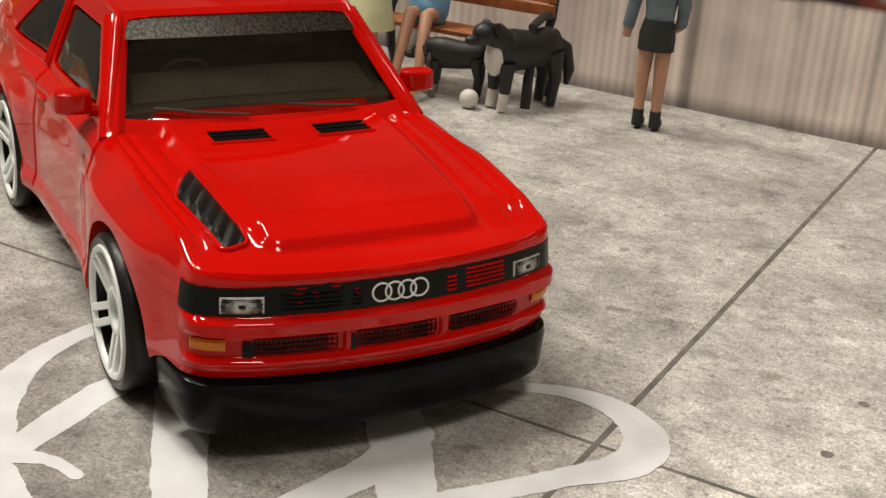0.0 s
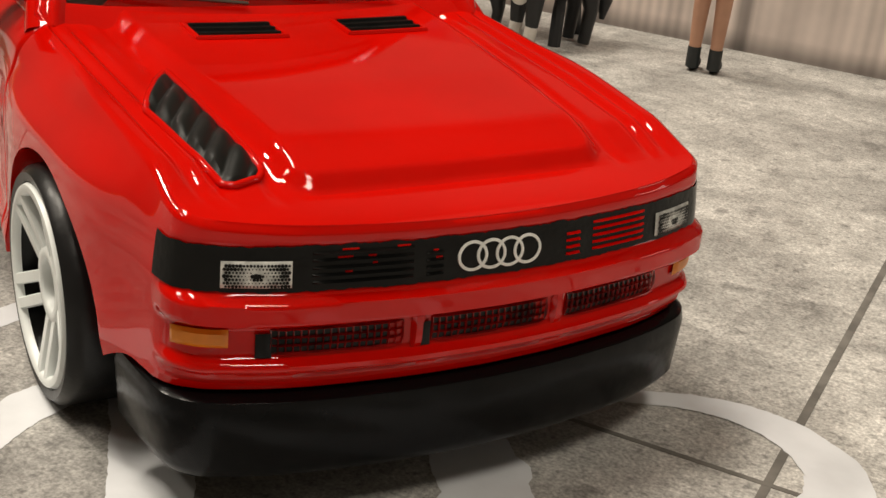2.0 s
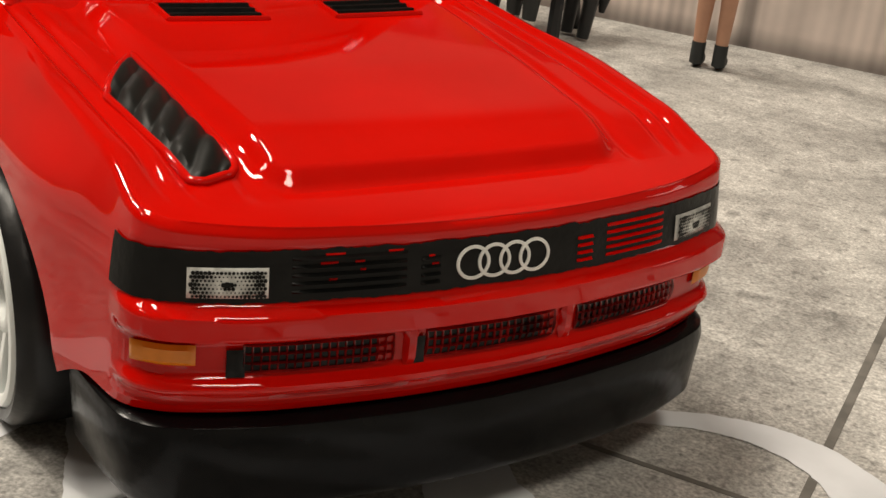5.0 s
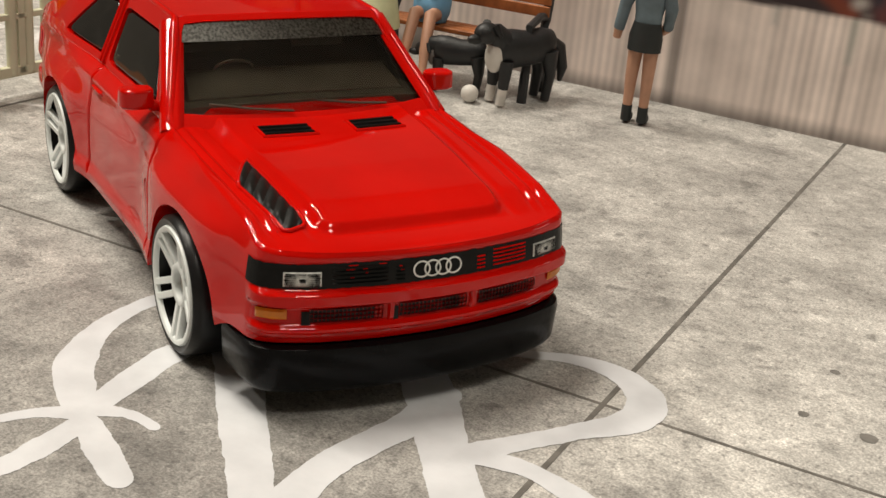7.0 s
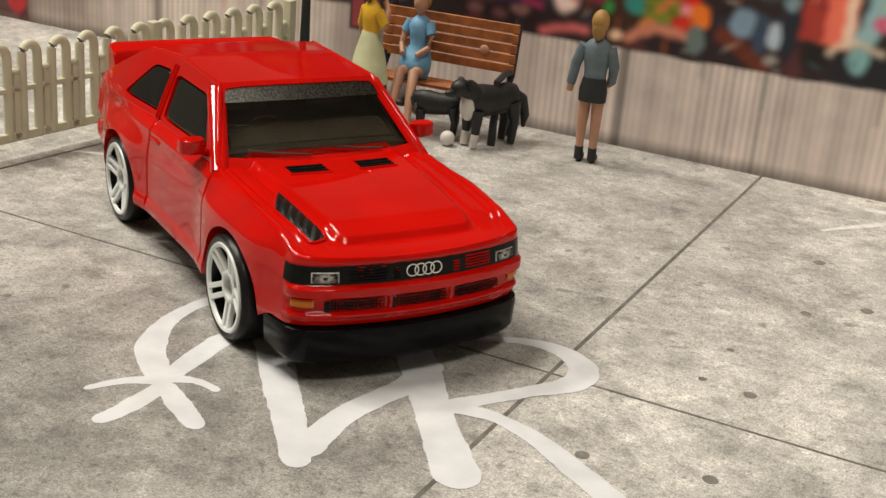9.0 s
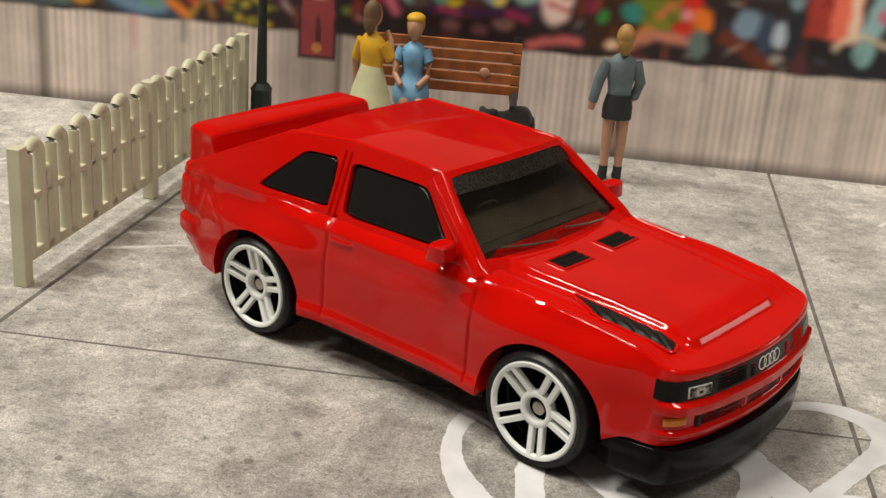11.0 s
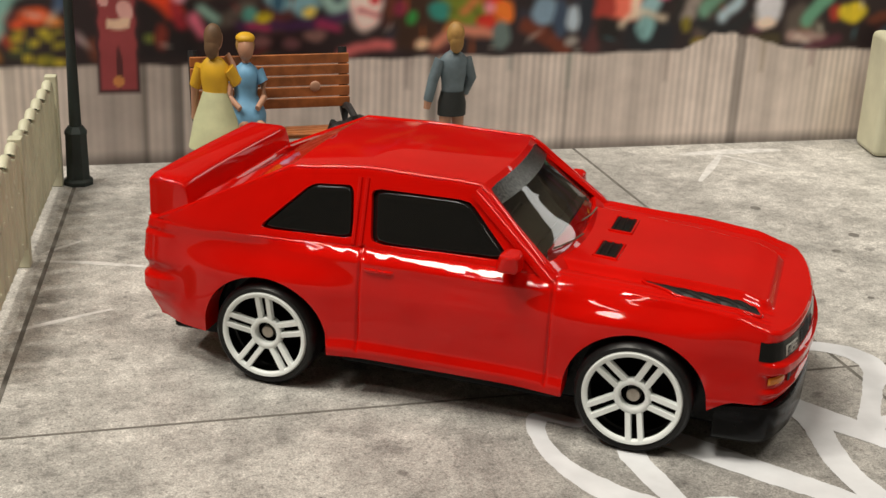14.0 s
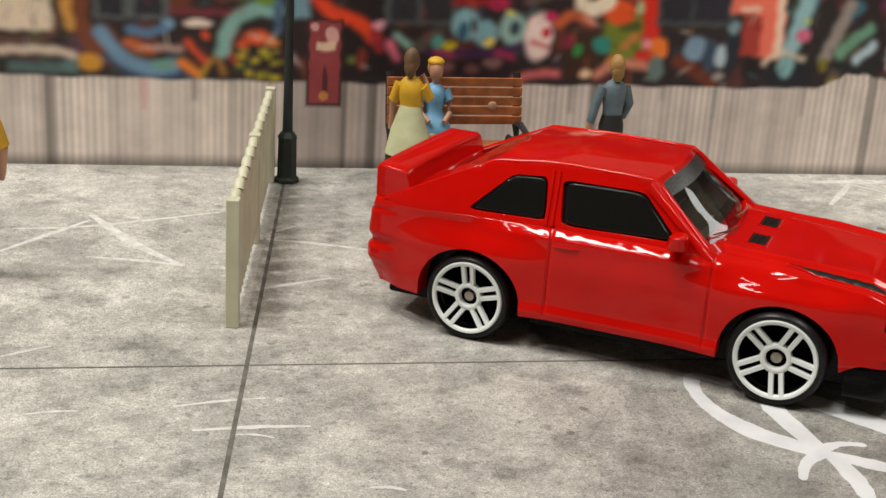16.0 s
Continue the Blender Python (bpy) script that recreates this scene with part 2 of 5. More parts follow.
def add_ball(bm, place, size, index=0, rings=10, turn=0.0):
    made = bmesh.ops.create_uvsphere(bm, u_segments=14, v_segments=rings, radius=1)["verts"]
    m = Matrix.Translation(place) @ Matrix.Rotation(turn, 4, "Y") @ Matrix.Diagonal((*size, 1))
    for v in made:
        v.co = m @ v.co
    for f in {f for v in made for f in v.link_faces}:
        f.material_index = index


def ease(a, b, x):
    t = min(1.0, max(0.0, (x - a) / (b - a)))
    return t * t * (3 - 2 * t)


def curve(points, count):
    """Points evenly spread along a smooth line through the given ones."""
    p = [Vector(q) for q in points]
    fine = []
    for i in range(len(p) - 1):
        a, b, c, d = p[max(i - 1, 0)], p[i], p[i + 1], p[min(i + 2, len(p) - 1)]
        for k in range(24):
            t = k / 24
            fine.append(0.5 * (2 * b + (c - a) * t + (2 * a - 5 * b + 4 * c - d) * t * t + (3 * b - a - 3 * c + d) * t ** 3))
    fine.append(p[-1])
    run = [0.0]
    for a, b in zip(fine, fine[1:]):
        run.append(run[-1] + (b - a).length)
    out = []
    for k in range(count):
        want = run[-1] * k / (count - 1)
        i = min(max(j for j in range(len(run)) if run[j] <= want + 1e-9), len(fine) - 2)
        t = (want - run[i]) / max(run[i + 1] - run[i], 1e-9)
        out.append(fine[i].lerp(fine[i + 1], t))
    return out


# ---- the setting ----
def plain_box(name, lo, hi, mat, label, category):
    bm = bmesh.new()
    add_box(bm, lo, hi)
    return tagged(part(name, bm, mat, smooth=False), label, category, kind="structure")


WALL_Y = 8.25
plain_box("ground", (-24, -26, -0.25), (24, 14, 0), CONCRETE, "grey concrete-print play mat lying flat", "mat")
plain_box("floor", (-180, -180, -82), (180, 180, -81), PLASTER, "plain pale room floor", "floor")
plain_box("table_top", (-60, -60, -3.2), (60, 40, -0.3), WOOD, "plain brown wooden table top under the mat", "table")
plain_box("ceiling", (-180, -180, 178), (180, 180, 180), CEILING_PAINT, "plain warm white room ceiling", "ceiling")
for n, lo, hi in (("wall_south", (-180, -182, -82), (180, -180, 180)), ("wall_north_room", (-180, 180, -82), (180, 182, 180)),
                  ("wall_west", (-182, -180, -82), (-180, 180, 180)), ("wall_east", (180, -180, -82), (182, 180, 180))):
    plain_box(n, lo, hi, PLASTER, "plain warm plaster room wall", "wall")


def joint_line(lo, hi, lean=0.0):
    """A dark line printed on the mat; lean slants it, in units sideways for one unit ahead."""
    bm = bmesh.new()
    for v in add_box(bm, lo, hi):
        v.co.x += lean * (v.co.y + 0.95)
    return tagged(part("slab_joint", bm, JOINT, smooth=False), "thin dark joint line between printed concrete slabs", "joint", kind="structure")


for x, w, lean in ((4.31, 0.024, 0.0), (-5.28, 0.028, 0.105), (13.9, 0.03, 0.0), (-14.9, 0.03, 0.1)):
    joint_line((x - w, -26, -0.01), (x + w, WALL_Y, 0.004), lean)
for y, w in ((-0.975, 0.017), (-10.6, 0.02)):
    joint_line((-24, y - w, -0.01), (24, y + w, 0.0045))


def backdrop():
    """A printed card standing at the mat's edge: a corrugated fence below a wall of street art."""
    x0, x1, z1, step = -19.0, 15.0, 5.2, 0.04
    xs, zs = np.arange(x0, x1 + 0.0125, 0.025), np.arange(0, z1 + step / 2, step)
    X, Z0 = np.meshgrid(xs, zs)
    art = np.clip((Z0 - 1.75) / 0.2, 0, 1)
    Xs, Z = X + art * 0.014 * np.sin(Z0 * 17.0 + X * 5), Z0 + art * 0.012 * np.sin(X * 16.0 + Z0 * 7)  # the brushwork wavers a little
    img = np.zeros((*X.shape, 3))
    img[:] = srgb(50, 39, 42)
    rng = np.random.default_rng(5)

    def soft(d, edge):
        return np.clip(0.5 - d / edge, 0, 1)[..., None]

    def blob(colour, x, z, rx, rz, turn=0.0, edge=0.35, alpha=1.0):
        c, s = math.cos(radians(turn)), math.sin(radians(turn))
        u, v = (Xs - x) * c + (Z - z) * s, -(Xs - x) * s + (Z - z) * c
        a = soft(np.sqrt((u / rx) ** 2 + (v / rz) ** 2) - 1, edge) * alpha
        img[:] = img * (1 - a) + np.array(srgb(*colour)) * a

    def panel(colour, xa, xb, za, zb, edge=0.08, alpha=1.0):
        d = np.maximum(np.maximum(xa - Xs, Xs - xb), np.maximum(za - Z, Z - zb))
        a = soft(d, edge) * alpha
        img[:] = img * (1 - a) + np.array(srgb(*colour)) * a

    def brush(colour, points, width, edge=0.1):
        pts = curve([(p[0], 0, p[1]) for p in points], 24)
        d = np.full(X.shape, 99.0)
        for p in pts:
            d = np.minimum(d, np.hypot(Xs - p.x, Z - p.z))
        a = soft(d - width, edge)
        img[:] = img * (1 - a) + np.array(srgb(*colour)) * a

    palette = [(120, 60, 60), (70, 110, 125), (150, 80, 50), (60, 70, 90), (130, 120, 110), (110, 50, 90), (80, 100, 60), (40, 35, 40)]
    for k in range(380):  # the crowded ground of the street art
        blob(palette[int(rng.integers(8))], rng.uniform(x0, x1), rng.uniform(1.8, 5.2), rng.uniform(0.10, 0.4), rng.uniform(0.06, 0.25), rng.uniform(0, 180), 0.6, 0.45)
    for k in range(150):  # loose lettering beyond the part that is made out below
        x, z = rng.uniform(x0, x1), rng.uniform(1.9, 5.0)
        if -9.6 < x < 9.6 and z < 3.5:
            continue
        brush(palette[int(rng.integers(7))], [(x, z), (x + rng.uniform(-0.5, 0.5), z + rng.uniform(-0.3, 0.3)), (x + rng.uniform(-0.9, 0.9), z + rng.uniform(-0.4, 0.4))], rng.uniform(0.05, 0.16))
    # pale wall, teal shade and ochre at the west end
    panel((205, 190, 172), -9.95, -8.55, 2.47, 3.56)
    blob((205, 190, 172), -8.61, 2.62, 0.14, 0.16)
    brush((104, 72, 60), [(-9.54, 2.29), (-8.96, 2.31), (-8.57, 2.40), (-8.42, 2.73), (-8.39, 3.13)], 0.06)
    brush((198, 182, 167), [(-9.65, 2.10), (-8.87, 2.13), (-8.38, 2.10), (-8.19, 2.04)], 0.08)
    panel((84, 104, 104), -9.66, -8.10, 1.71, 1.92)
    panel((48, 44, 42), -9.66, -9.34, 1.68, 1.94)
    brush((190, 142, 72), [(-8.30, 3.23), (-8.28, 2.83), (-8.21, 2.58)], 0.11)
    brush((118, 68, 42), [(-8.03, 3.24), (-8.01, 2.54), (-7.84, 2.11)], 0.12)
    blob((192, 142, 52), -7.90, 1.93, 0.22, 0.17)
    blob((96, 120, 120), -8.25, 1.86, 0.13, 0.12)
    # first house window and the blue swirl
    panel((92, 98, 100), -7.82, -6.48, 2.73, 3.74, 0.04)
    panel((44, 44, 52), -7.73, -7.31, 2.79, 3.75, 0.04)
    panel((46, 46, 54), -7.09, -6.62, 2.82, 3.77, 0.04)
    panel((66, 56, 52), -7.89, -6.42, 2.65, 2.68, 0.04)
    panel((122, 56, 66), -6.50, -5.27, 2.84, 2.96)
    blob((215, 200, 190), -5.98, 2.70, 0.25, 0.08)
    blob((120, 150, 175), -6.51, 2.67, 0.13, 0.10)
    brush((58, 72, 94), [(-7.54, 2.09), (-7.20, 1.78), (-6.65, 1.69), (-6.14, 1.74)], 0.11)
    brush((112, 142, 168), [(-7.72, 2.49), (-7.51, 2.21), (-7.20, 1.95), (-6.78, 1.83), (-6.44, 1.88)], 0.13)
    brush((92, 126, 160), [(-7.19, 2.54), (-6.89, 2.49), (-6.61, 2.56)], 0.08)
    brush((182, 102, 62), [(-7.24, 2.32), (-6.99, 2.21), (-6.81, 2.17)], 0.08)
    brush((172, 142, 136), [(-6.69, 2.22), (-6.29, 2.22)], 0.06)
    blob((112, 150, 142), -6.61, 1.92, 0.24, 0.10)
    # flames and leaves
    brush((206, 84, 46), [(-6.16, 2.35), (-6.00, 2.15), (-5.86, 2.01)], 0.06)
    blob((206, 84, 46), -5.84, 2.47, 0.08, 0.09)
    brush((216, 132, 52), [(-6.27, 1.97), (-6.00, 1.77)], 0.08)
    brush((190, 150, 50), [(-5.76, 2.01), (-5.86, 1.83), (-5.96, 1.64)], 0.04)
    brush((180, 70, 40), [(-5.49, 2.27), (-5.29, 1.98)], 0.04)
    brush((170, 120, 50), [(-5.64, 2.10), (-5.51, 1.78)], 0.05)
    brush((132, 172, 166), [(-5.53, 2.20), (-5.43, 2.60), (-5.17, 2.88), (-4.86, 2.98), (-4.54, 2.96)], 0.13)
    blob((212, 96, 46), -4.91, 2.47, 0.25, 0.14)
    blob((206, 90, 50), -5.16, 2.33, 0.12, 0.08)
    blob((200, 130, 60), -4.63, 2.38, 0.13, 0.09)
    blob((150, 140, 44), -5.22, 1.94, 0.07, 0.06)
    blob((120, 118, 40), -4.81, 2.21, 0.05, 0.08)
    blob((176, 160, 52), -5.20, 2.11, 0.10, 0.06)
    blob((150, 140, 44), -4.59, 1.99, 0.09, 0.05)
    blob((120, 118, 40), -4.80, 1.77, 0.08, 0.07)
    blob((176, 160, 52), -4.77, 2.21, 0.10, 0.07)
    blob((150, 140, 44), -5.16, 2.22, 0.10, 0.06)
    blob((120, 118, 40), -4.71, 1.76, 0.09, 0.09)
    blob((176, 160, 52), -5.05, 1.80, 0.07, 0.08)
    blob((150, 140, 44), -4.55, 2.20, 0.06, 0.05)
    blob((120, 118, 40), -4.45, 2.02, 0.08, 0.05)
    blob((176, 160, 52), -4.94, 2.03, 0.07, 0.07)
    blob((150, 140, 44), -4.85, 1.75, 0.09, 0.08)
    blob((120, 118, 40), -4.56, 1.71, 0.09, 0.05)
    blob((176, 160, 52), -4.56, 1.72, 0.10, 0.07)
    blob((150, 140, 44), -4.72, 2.13, 0.10, 0.07)
    blob((112, 142, 52), -4.76, 3.14, 0.20, 0.08)
    panel((80, 102, 132), -4.60, -4.45, 2.55, 3.37)
    # orange sweep beside the banner
    panel((34, 28, 32), -3.35, -2.41, 1.76, 3.62, 0.2)
    panel((122, 152, 166), -4.28, -3.95, 2.84, 3.79)
    brush((216, 76, 36), [(-3.84, 3.29), (-3.57, 2.97), (-3.22, 2.87), (-2.93, 2.72), (-2.75, 2.54)], 0.13)
    brush((150, 40, 54), [(-2.75, 2.60), (-2.63, 2.31)], 0.09)
    blob((202, 150, 166), -2.65, 2.77, 0.13, 0.09)
    brush((206, 112, 136), [(-2.46, 2.44), (-2.30, 2.17)], 0.07)
    brush((142, 176, 166), [(-2.30, 2.57), (-2.10, 2.41)], 0.07)
    blob((120, 50, 40), -2.96, 2.12, 0.10, 0.23)
    blob((110, 120, 60), -3.15, 2.10, 0.08, 0.08)
    # second house window and the bubble letters
    panel((82, 88, 90), -2.57, -1.19, 2.80, 3.96, 0.04)
    panel((50, 50, 58), -2.45, -1.95, 2.86, 3.96, 0.04)
    panel((48, 48, 56), -1.86, -1.28, 2.88, 3.99, 0.04)
    panel((60, 52, 48), -2.56, -1.14, 2.72, 2.76, 0.04)
    panel((140, 36, 42), -1.27, -0.22, 3.17, 3.70)
    blob((172, 40, 82), -0.40, 3.23, 0.18, 0.11)
    brush((72, 40, 82), [(-1.70, 2.29), (-0.70, 2.29), (0.19, 2.48)], 0.08)
    brush((152, 52, 92), [(-0.37, 2.30), (-0.09, 2.24)], 0.08)
    brush((172, 62, 102), [(-1.55, 2.28), (-1.25, 2.25)], 0.05)
    blob((92, 152, 142), -1.53, 2.47, 0.13, 0.13)
    blob((202, 186, 42), -1.31, 2.43, 0.13, 0.09)
    blob((132, 172, 182), -1.01, 2.83, 0.28, 0.29)
    blob((60, 100, 122), -1.06, 2.70, 0.10, 0.19)
    blob((132, 172, 182), -0.62, 2.67, 0.24, 0.25)
    blob((42, 46, 62), -0.86, 2.81, 0.06, 0.14)
    blob((216, 196, 102), -0.54, 2.51, 0.11, 0.09)
    blob((152, 182, 176), -0.10, 2.79, 0.27, 0.30)
    blob((62, 80, 90), -0.06, 2.79, 0.10, 0.15)
    blob((202, 202, 122), -0.15, 3.07, 0.10, 0.06)
    blob((236, 212, 206), 0.41, 2.64, 0.27, 0.45)
    blob((190, 60, 70), 0.55, 2.73, 0.10, 0.10)
    brush((176, 52, 72), [(0.30, 2.53), (0.61, 2.46)], 0.04)
    blob((190, 42, 102), 0.63, 3.03, 0.13, 0.11)
    panel((48, 34, 38), -1.68, -0.06, 1.82, 2.18, 0.1)
    blob((122, 86, 86), -1.34, 2.02, 0.15, 0.10)
    blob((132, 100, 96), -0.45, 2.11, 0.18, 0.10)
    blob((112, 76, 80), -0.86, 1.99, 0.14, 0.10)
    brush((202, 112, 112), [(0.02, 1.81), (0.44, 1.93), (0.84, 1.95)], 0.08)
    # the green and orange figurehead
    panel((70, 48, 36), 0.92, 1.71, 1.84, 2.83, 0.15)
    brush((192, 102, 62), [(0.78, 2.91), (1.09, 3.09), (1.42, 2.95)], 0.10)
    blob((62, 142, 72), 1.21, 2.40, 0.09, 0.13)
    blob((132, 46, 72), 1.00, 2.57, 0.13, 0.13)
    blob((222, 192, 162), 1.40, 1.95, 0.12, 0.09)
    blob((120, 132, 46), 2.16, 2.73, 0.48, 0.50)
    blob((82, 96, 42), 2.21, 2.91, 0.23, 0.13)
    blob((60, 142, 132), 1.68, 2.52, 0.19, 0.17)
    blob((192, 132, 72), 1.94, 2.20, 0.16, 0.15)
    brush((192, 122, 72), [(2.34, 2.72), (2.12, 2.51)], 0.07)
    blob((216, 92, 36), 1.98, 3.16, 0.33, 0.24)
    brush((236, 222, 202), [(1.21, 3.31), (1.46, 3.21), (1.74, 3.35)], 0.14)
    blob((172, 182, 142), 2.39, 3.26, 0.10, 0.13)
    brush((206, 46, 28), [(2.58, 3.64), (2.63, 3.03), (2.63, 2.64)], 0.17)
    blob((202, 50, 40), 2.55, 2.33, 0.19, 0.13)
    blob((226, 126, 46), 2.83, 2.49, 0.19, 0.22)
    blob((222, 142, 152), 2.58, 2.57, 0.11, 0.09)
    brush((196, 132, 112), [(1.62, 1.95), (2.09, 2.17), (2.60, 2.13)], 0.09)
    blob((106, 122, 120), 2.81, 2.09, 0.17, 0.25)
    # third house window, steel blue letters
    panel((78, 84, 86), 2.73, 4.35, 2.94, 4.17, 0.04)
    panel((48, 46, 58), 2.81, 3.41, 3.02, 4.18, 0.04)
    panel((50, 48, 60), 3.47, 4.18, 3.04, 4.20, 0.04)
    panel((56, 50, 46), 2.81, 4.42, 2.83, 2.89, 0.04)
    brush((112, 56, 36), [(3.25, 2.26), (3.69, 2.03), (3.99, 1.82)], 0.13)
    blob((132, 156, 176), 3.59, 2.51, 0.24, 0.25, -20)
    blob((66, 82, 104), 3.89, 2.37, 0.15, 0.33)
    blob((178, 192, 204), 4.13, 2.37, 0.14, 0.23)
    blob((40, 48, 60), 4.35, 2.47, 0.13, 0.50)
    blob((152, 146, 142), 4.11, 1.97, 0.12, 0.09)
    blob((122, 152, 162), 4.33, 2.94, 0.12, 0.13)
    # salmon letter, pale blue bar and black arch
    panel((226, 122, 102), 4.22, 5.30, 3.21, 4.23)
    panel((226, 122, 102), 4.77, 5.37, 2.32, 3.28)
    panel((236, 202, 182), 4.41, 4.82, 3.27, 3.36, 0.04)
    panel((166, 66, 56), 4.51, 4.90, 2.40, 3.16)
    panel((34, 30, 30), 4.62, 5.01, 1.99, 2.39)
    brush((236, 216, 196), [(5.23, 3.73), (5.28, 2.85), (5.27, 2.41)], 0.07)
    brush((152, 186, 192), [(5.82, 3.65), (5.67, 2.98), (5.58, 2.64), (5.52, 2.46)], 0.17)
    blob((206, 112, 142), 5.80, 2.82, 0.16, 0.14)
    blob((172, 192, 122), 5.83, 3.12, 0.09, 0.06)
    brush((48, 44, 44), [(6.26, 3.44), (6.18, 2.94), (6.12, 2.43)], 0.18)
    brush((152, 142, 136), [(6.69, 3.46), (6.50, 2.89), (6.31, 2.41)], 0.13)
    blob((34, 37, 44), 5.60, 2.05, 0.50, 0.39)
    blob((132, 172, 174), 5.50, 2.20, 0.18, 0.22)
    brush((206, 192, 172), [(5.04, 2.26), (5.34, 2.48), (5.86, 2.36)], 0.05)
    blob((130, 120, 40), 6.29, 2.25, 0.10, 0.14)
    blob((136, 124, 44), 6.59, 1.93, 0.17, 0.09)
    brush((40, 42, 46), [(7.60, 2.47), (7.11, 2.16), (6.58, 2.28)], 0.11)
    brush((112, 152, 132), [(7.18, 3.00), (6.82, 2.72), (6.61, 2.49)], 0.12)
    brush((172, 192, 202), [(7.30, 2.67), (6.99, 2.39)], 0.10)
    # east end
    blob((206, 206, 212), 7.91, 2.55, 0.27, 0.30)
    blob((226, 206, 190), 7.88, 2.26, 0.21, 0.10)
    brush((106, 156, 132), [(9.09, 2.73), (8.81, 2.47), (8.72, 2.29)], 0.13)
    blob((162, 60, 50), 9.28, 2.45, 0.13, 0.15)
    blob((206, 186, 50), 9.64, 2.45, 0.29, 0.19)
    panel((76, 68, 46), 7.54, 8.21, 1.80, 2.08)
    brush((166, 142, 136), [(8.43, 2.02), (9.05, 1.98)], 0.10)
    brush((92, 46, 62), [(8.76, 1.79), (9.17, 1.90), (9.40, 1.98)], 0.09)
    for k in range(420):  # fine brushwork over everything
        c = ((18, 16, 22), (232, 222, 212), (150, 60, 60), (90, 140, 150), (200, 110, 50))[int(rng.choice(5, p=[0.5, 0.14, 0.12, 0.12, 0.12]))]
        blob(c, rng.uniform(x0, x1), rng.uniform(1.8, 4.2), rng.uniform(0.04, 0.18), rng.uniform(0.012, 0.04), rng.uniform(0, 180), 1.2, 0.4)
    for _ in range(1):  # blurred, to look out of focus from the camera
        img[:] = (img + np.roll(img, 2, 1) + np.roll(img, -2, 1)) / 3
        img[:] = (img + np.roll(img, 1, 0) + np.roll(img, -1, 0)) / 3
    img[:] = 0.95 * img ** 1.15
    # the corrugated fence under the street art
    top = np.interp(Xs, (-19, -9.5, -5.5, -2.8, 2.2, 4.5, 6.2, 6.8, 7.3, 8.2, 8.8, 15), (1.66, 1.66, 1.65, 1.66, 1.74, 1.75, 1.78, 2.07, 2.08, 1.86, 1.76, 1.8)) + 0.02 * np.sin(Xs * 5.1) * np.sin(Xs * 1.7)
    wave = 0.5 + 0.5 * np.sin(Xs * 2 * math.pi / 0.132 + 2.0 * np.sin(Xs * 1.3))
    sheet = np.sin(Xs * 0.9 + 1.0) * 0.5 + 0.5
    tone = 0.76 + 0.22 * wave * (0.6 + 0.4 * np.sin(Xs * 2.1)) + 0.07 * sheet + 0.06 * np.sin(Xs * 13.7) + 0.05 * np.sin(Xs * 5.3)
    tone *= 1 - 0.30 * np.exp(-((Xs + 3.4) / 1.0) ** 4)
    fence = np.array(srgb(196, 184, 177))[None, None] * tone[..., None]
    for xa, w, k in ((-8.64, 0.10, 0.42), (-12.4, 0.13, 0.42), (1.62, 0.09, 0.42), (7.45, 0.10, 0.45), (-2.72, 0.09, 0.40), (-3.27, 0.05, 0.5), (-5.36, 0.05, 0.7), (4.1, 0.05, 0.75), (10.6, 0.1, 0.45)):
        fence *= 1 - (1 - k) * soft(np.abs(Xs - xa) - w, 0.08)
    for xa, za, zb, c in ((4.11, 1.15, 2.0, (110, 120, 112)), (5.98, 1.25, 2.0, (112, 98, 92)), (-6.04, 1.3, 1.9, (70, 62, 58)), (-6.96, 1.1, 1.9, (186, 120, 120)), (1.15, 1.2, 2.0, (96, 80, 78)), (7.9, 1.4, 2.0, (120, 106, 82)), (8.92, 1.5, 2.0, (110, 70, 80)), (3.0, 1.5, 2.0, (110, 118, 116))):  # drips of paint
        d = np.maximum(np.abs(Xs - xa) - 0.05 * (Z - za + 0.4), za - Z)
        a = soft(d, 0.16) * 0.6
        fence = fence * (1 - a) + np.array(srgb(*c)) * a
    # dark band at the foot: the shade by the mat, painted into the print
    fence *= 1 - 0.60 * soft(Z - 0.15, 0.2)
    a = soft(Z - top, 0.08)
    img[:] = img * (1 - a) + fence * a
    panel((96, 76, 68), -12.5, -10.3, 0.0, 2.0, 0.9, 0.6)
    panel((70, 24, 26), -19, -12.2, 0.0, 3.0, 0.3, 0.9)
    blob((170, 40, 44), -12.6, 0.55, 0.3, 0.4)
    # the maroon banner
    panel((52, 30, 34), -3.99, -3.32, 1.20, 2.84, 0.05)
    panel((132, 56, 60), -3.94, -3.37, 1.26, 2.80, 0.05)
    blob((196, 150, 146), -3.52, 2.55, 0.13, 0.16)
    blob((186, 140, 138), -3.84, 2.70, 0.08, 0.08)
    panel((206, 176, 152), -3.80, -3.46, 2.26, 2.42, 0.06)
    blob((76, 34, 38), -3.64, 1.62, 0.05, 0.34)
    blob((176, 116, 66), -3.66, 1.40, 0.09, 0.09)
    nz, nx = X.shape
    verts = [(float(x) * S, (WALL_Y - 0.004) * S, float(z) * S) for x, z in zip(X.ravel(), Z0.ravel())]
    faces = [(j * nx + i, j * nx + i + 1, (j + 1) * nx + i + 1, (j + 1) * nx + i) for j in range(nz - 1) for i in range(nx - 1)]
    me = bpy.data.meshes.new("print")
    me.from_pydata(verts, [], faces)
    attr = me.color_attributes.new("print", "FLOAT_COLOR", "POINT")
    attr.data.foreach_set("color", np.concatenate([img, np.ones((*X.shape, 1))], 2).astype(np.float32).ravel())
    me.materials.append(PRINT)
    bm = bmesh.new()
    add_box(bm, (x0, WALL_Y, 0), (x1, WALL_Y + 0.25, z1))
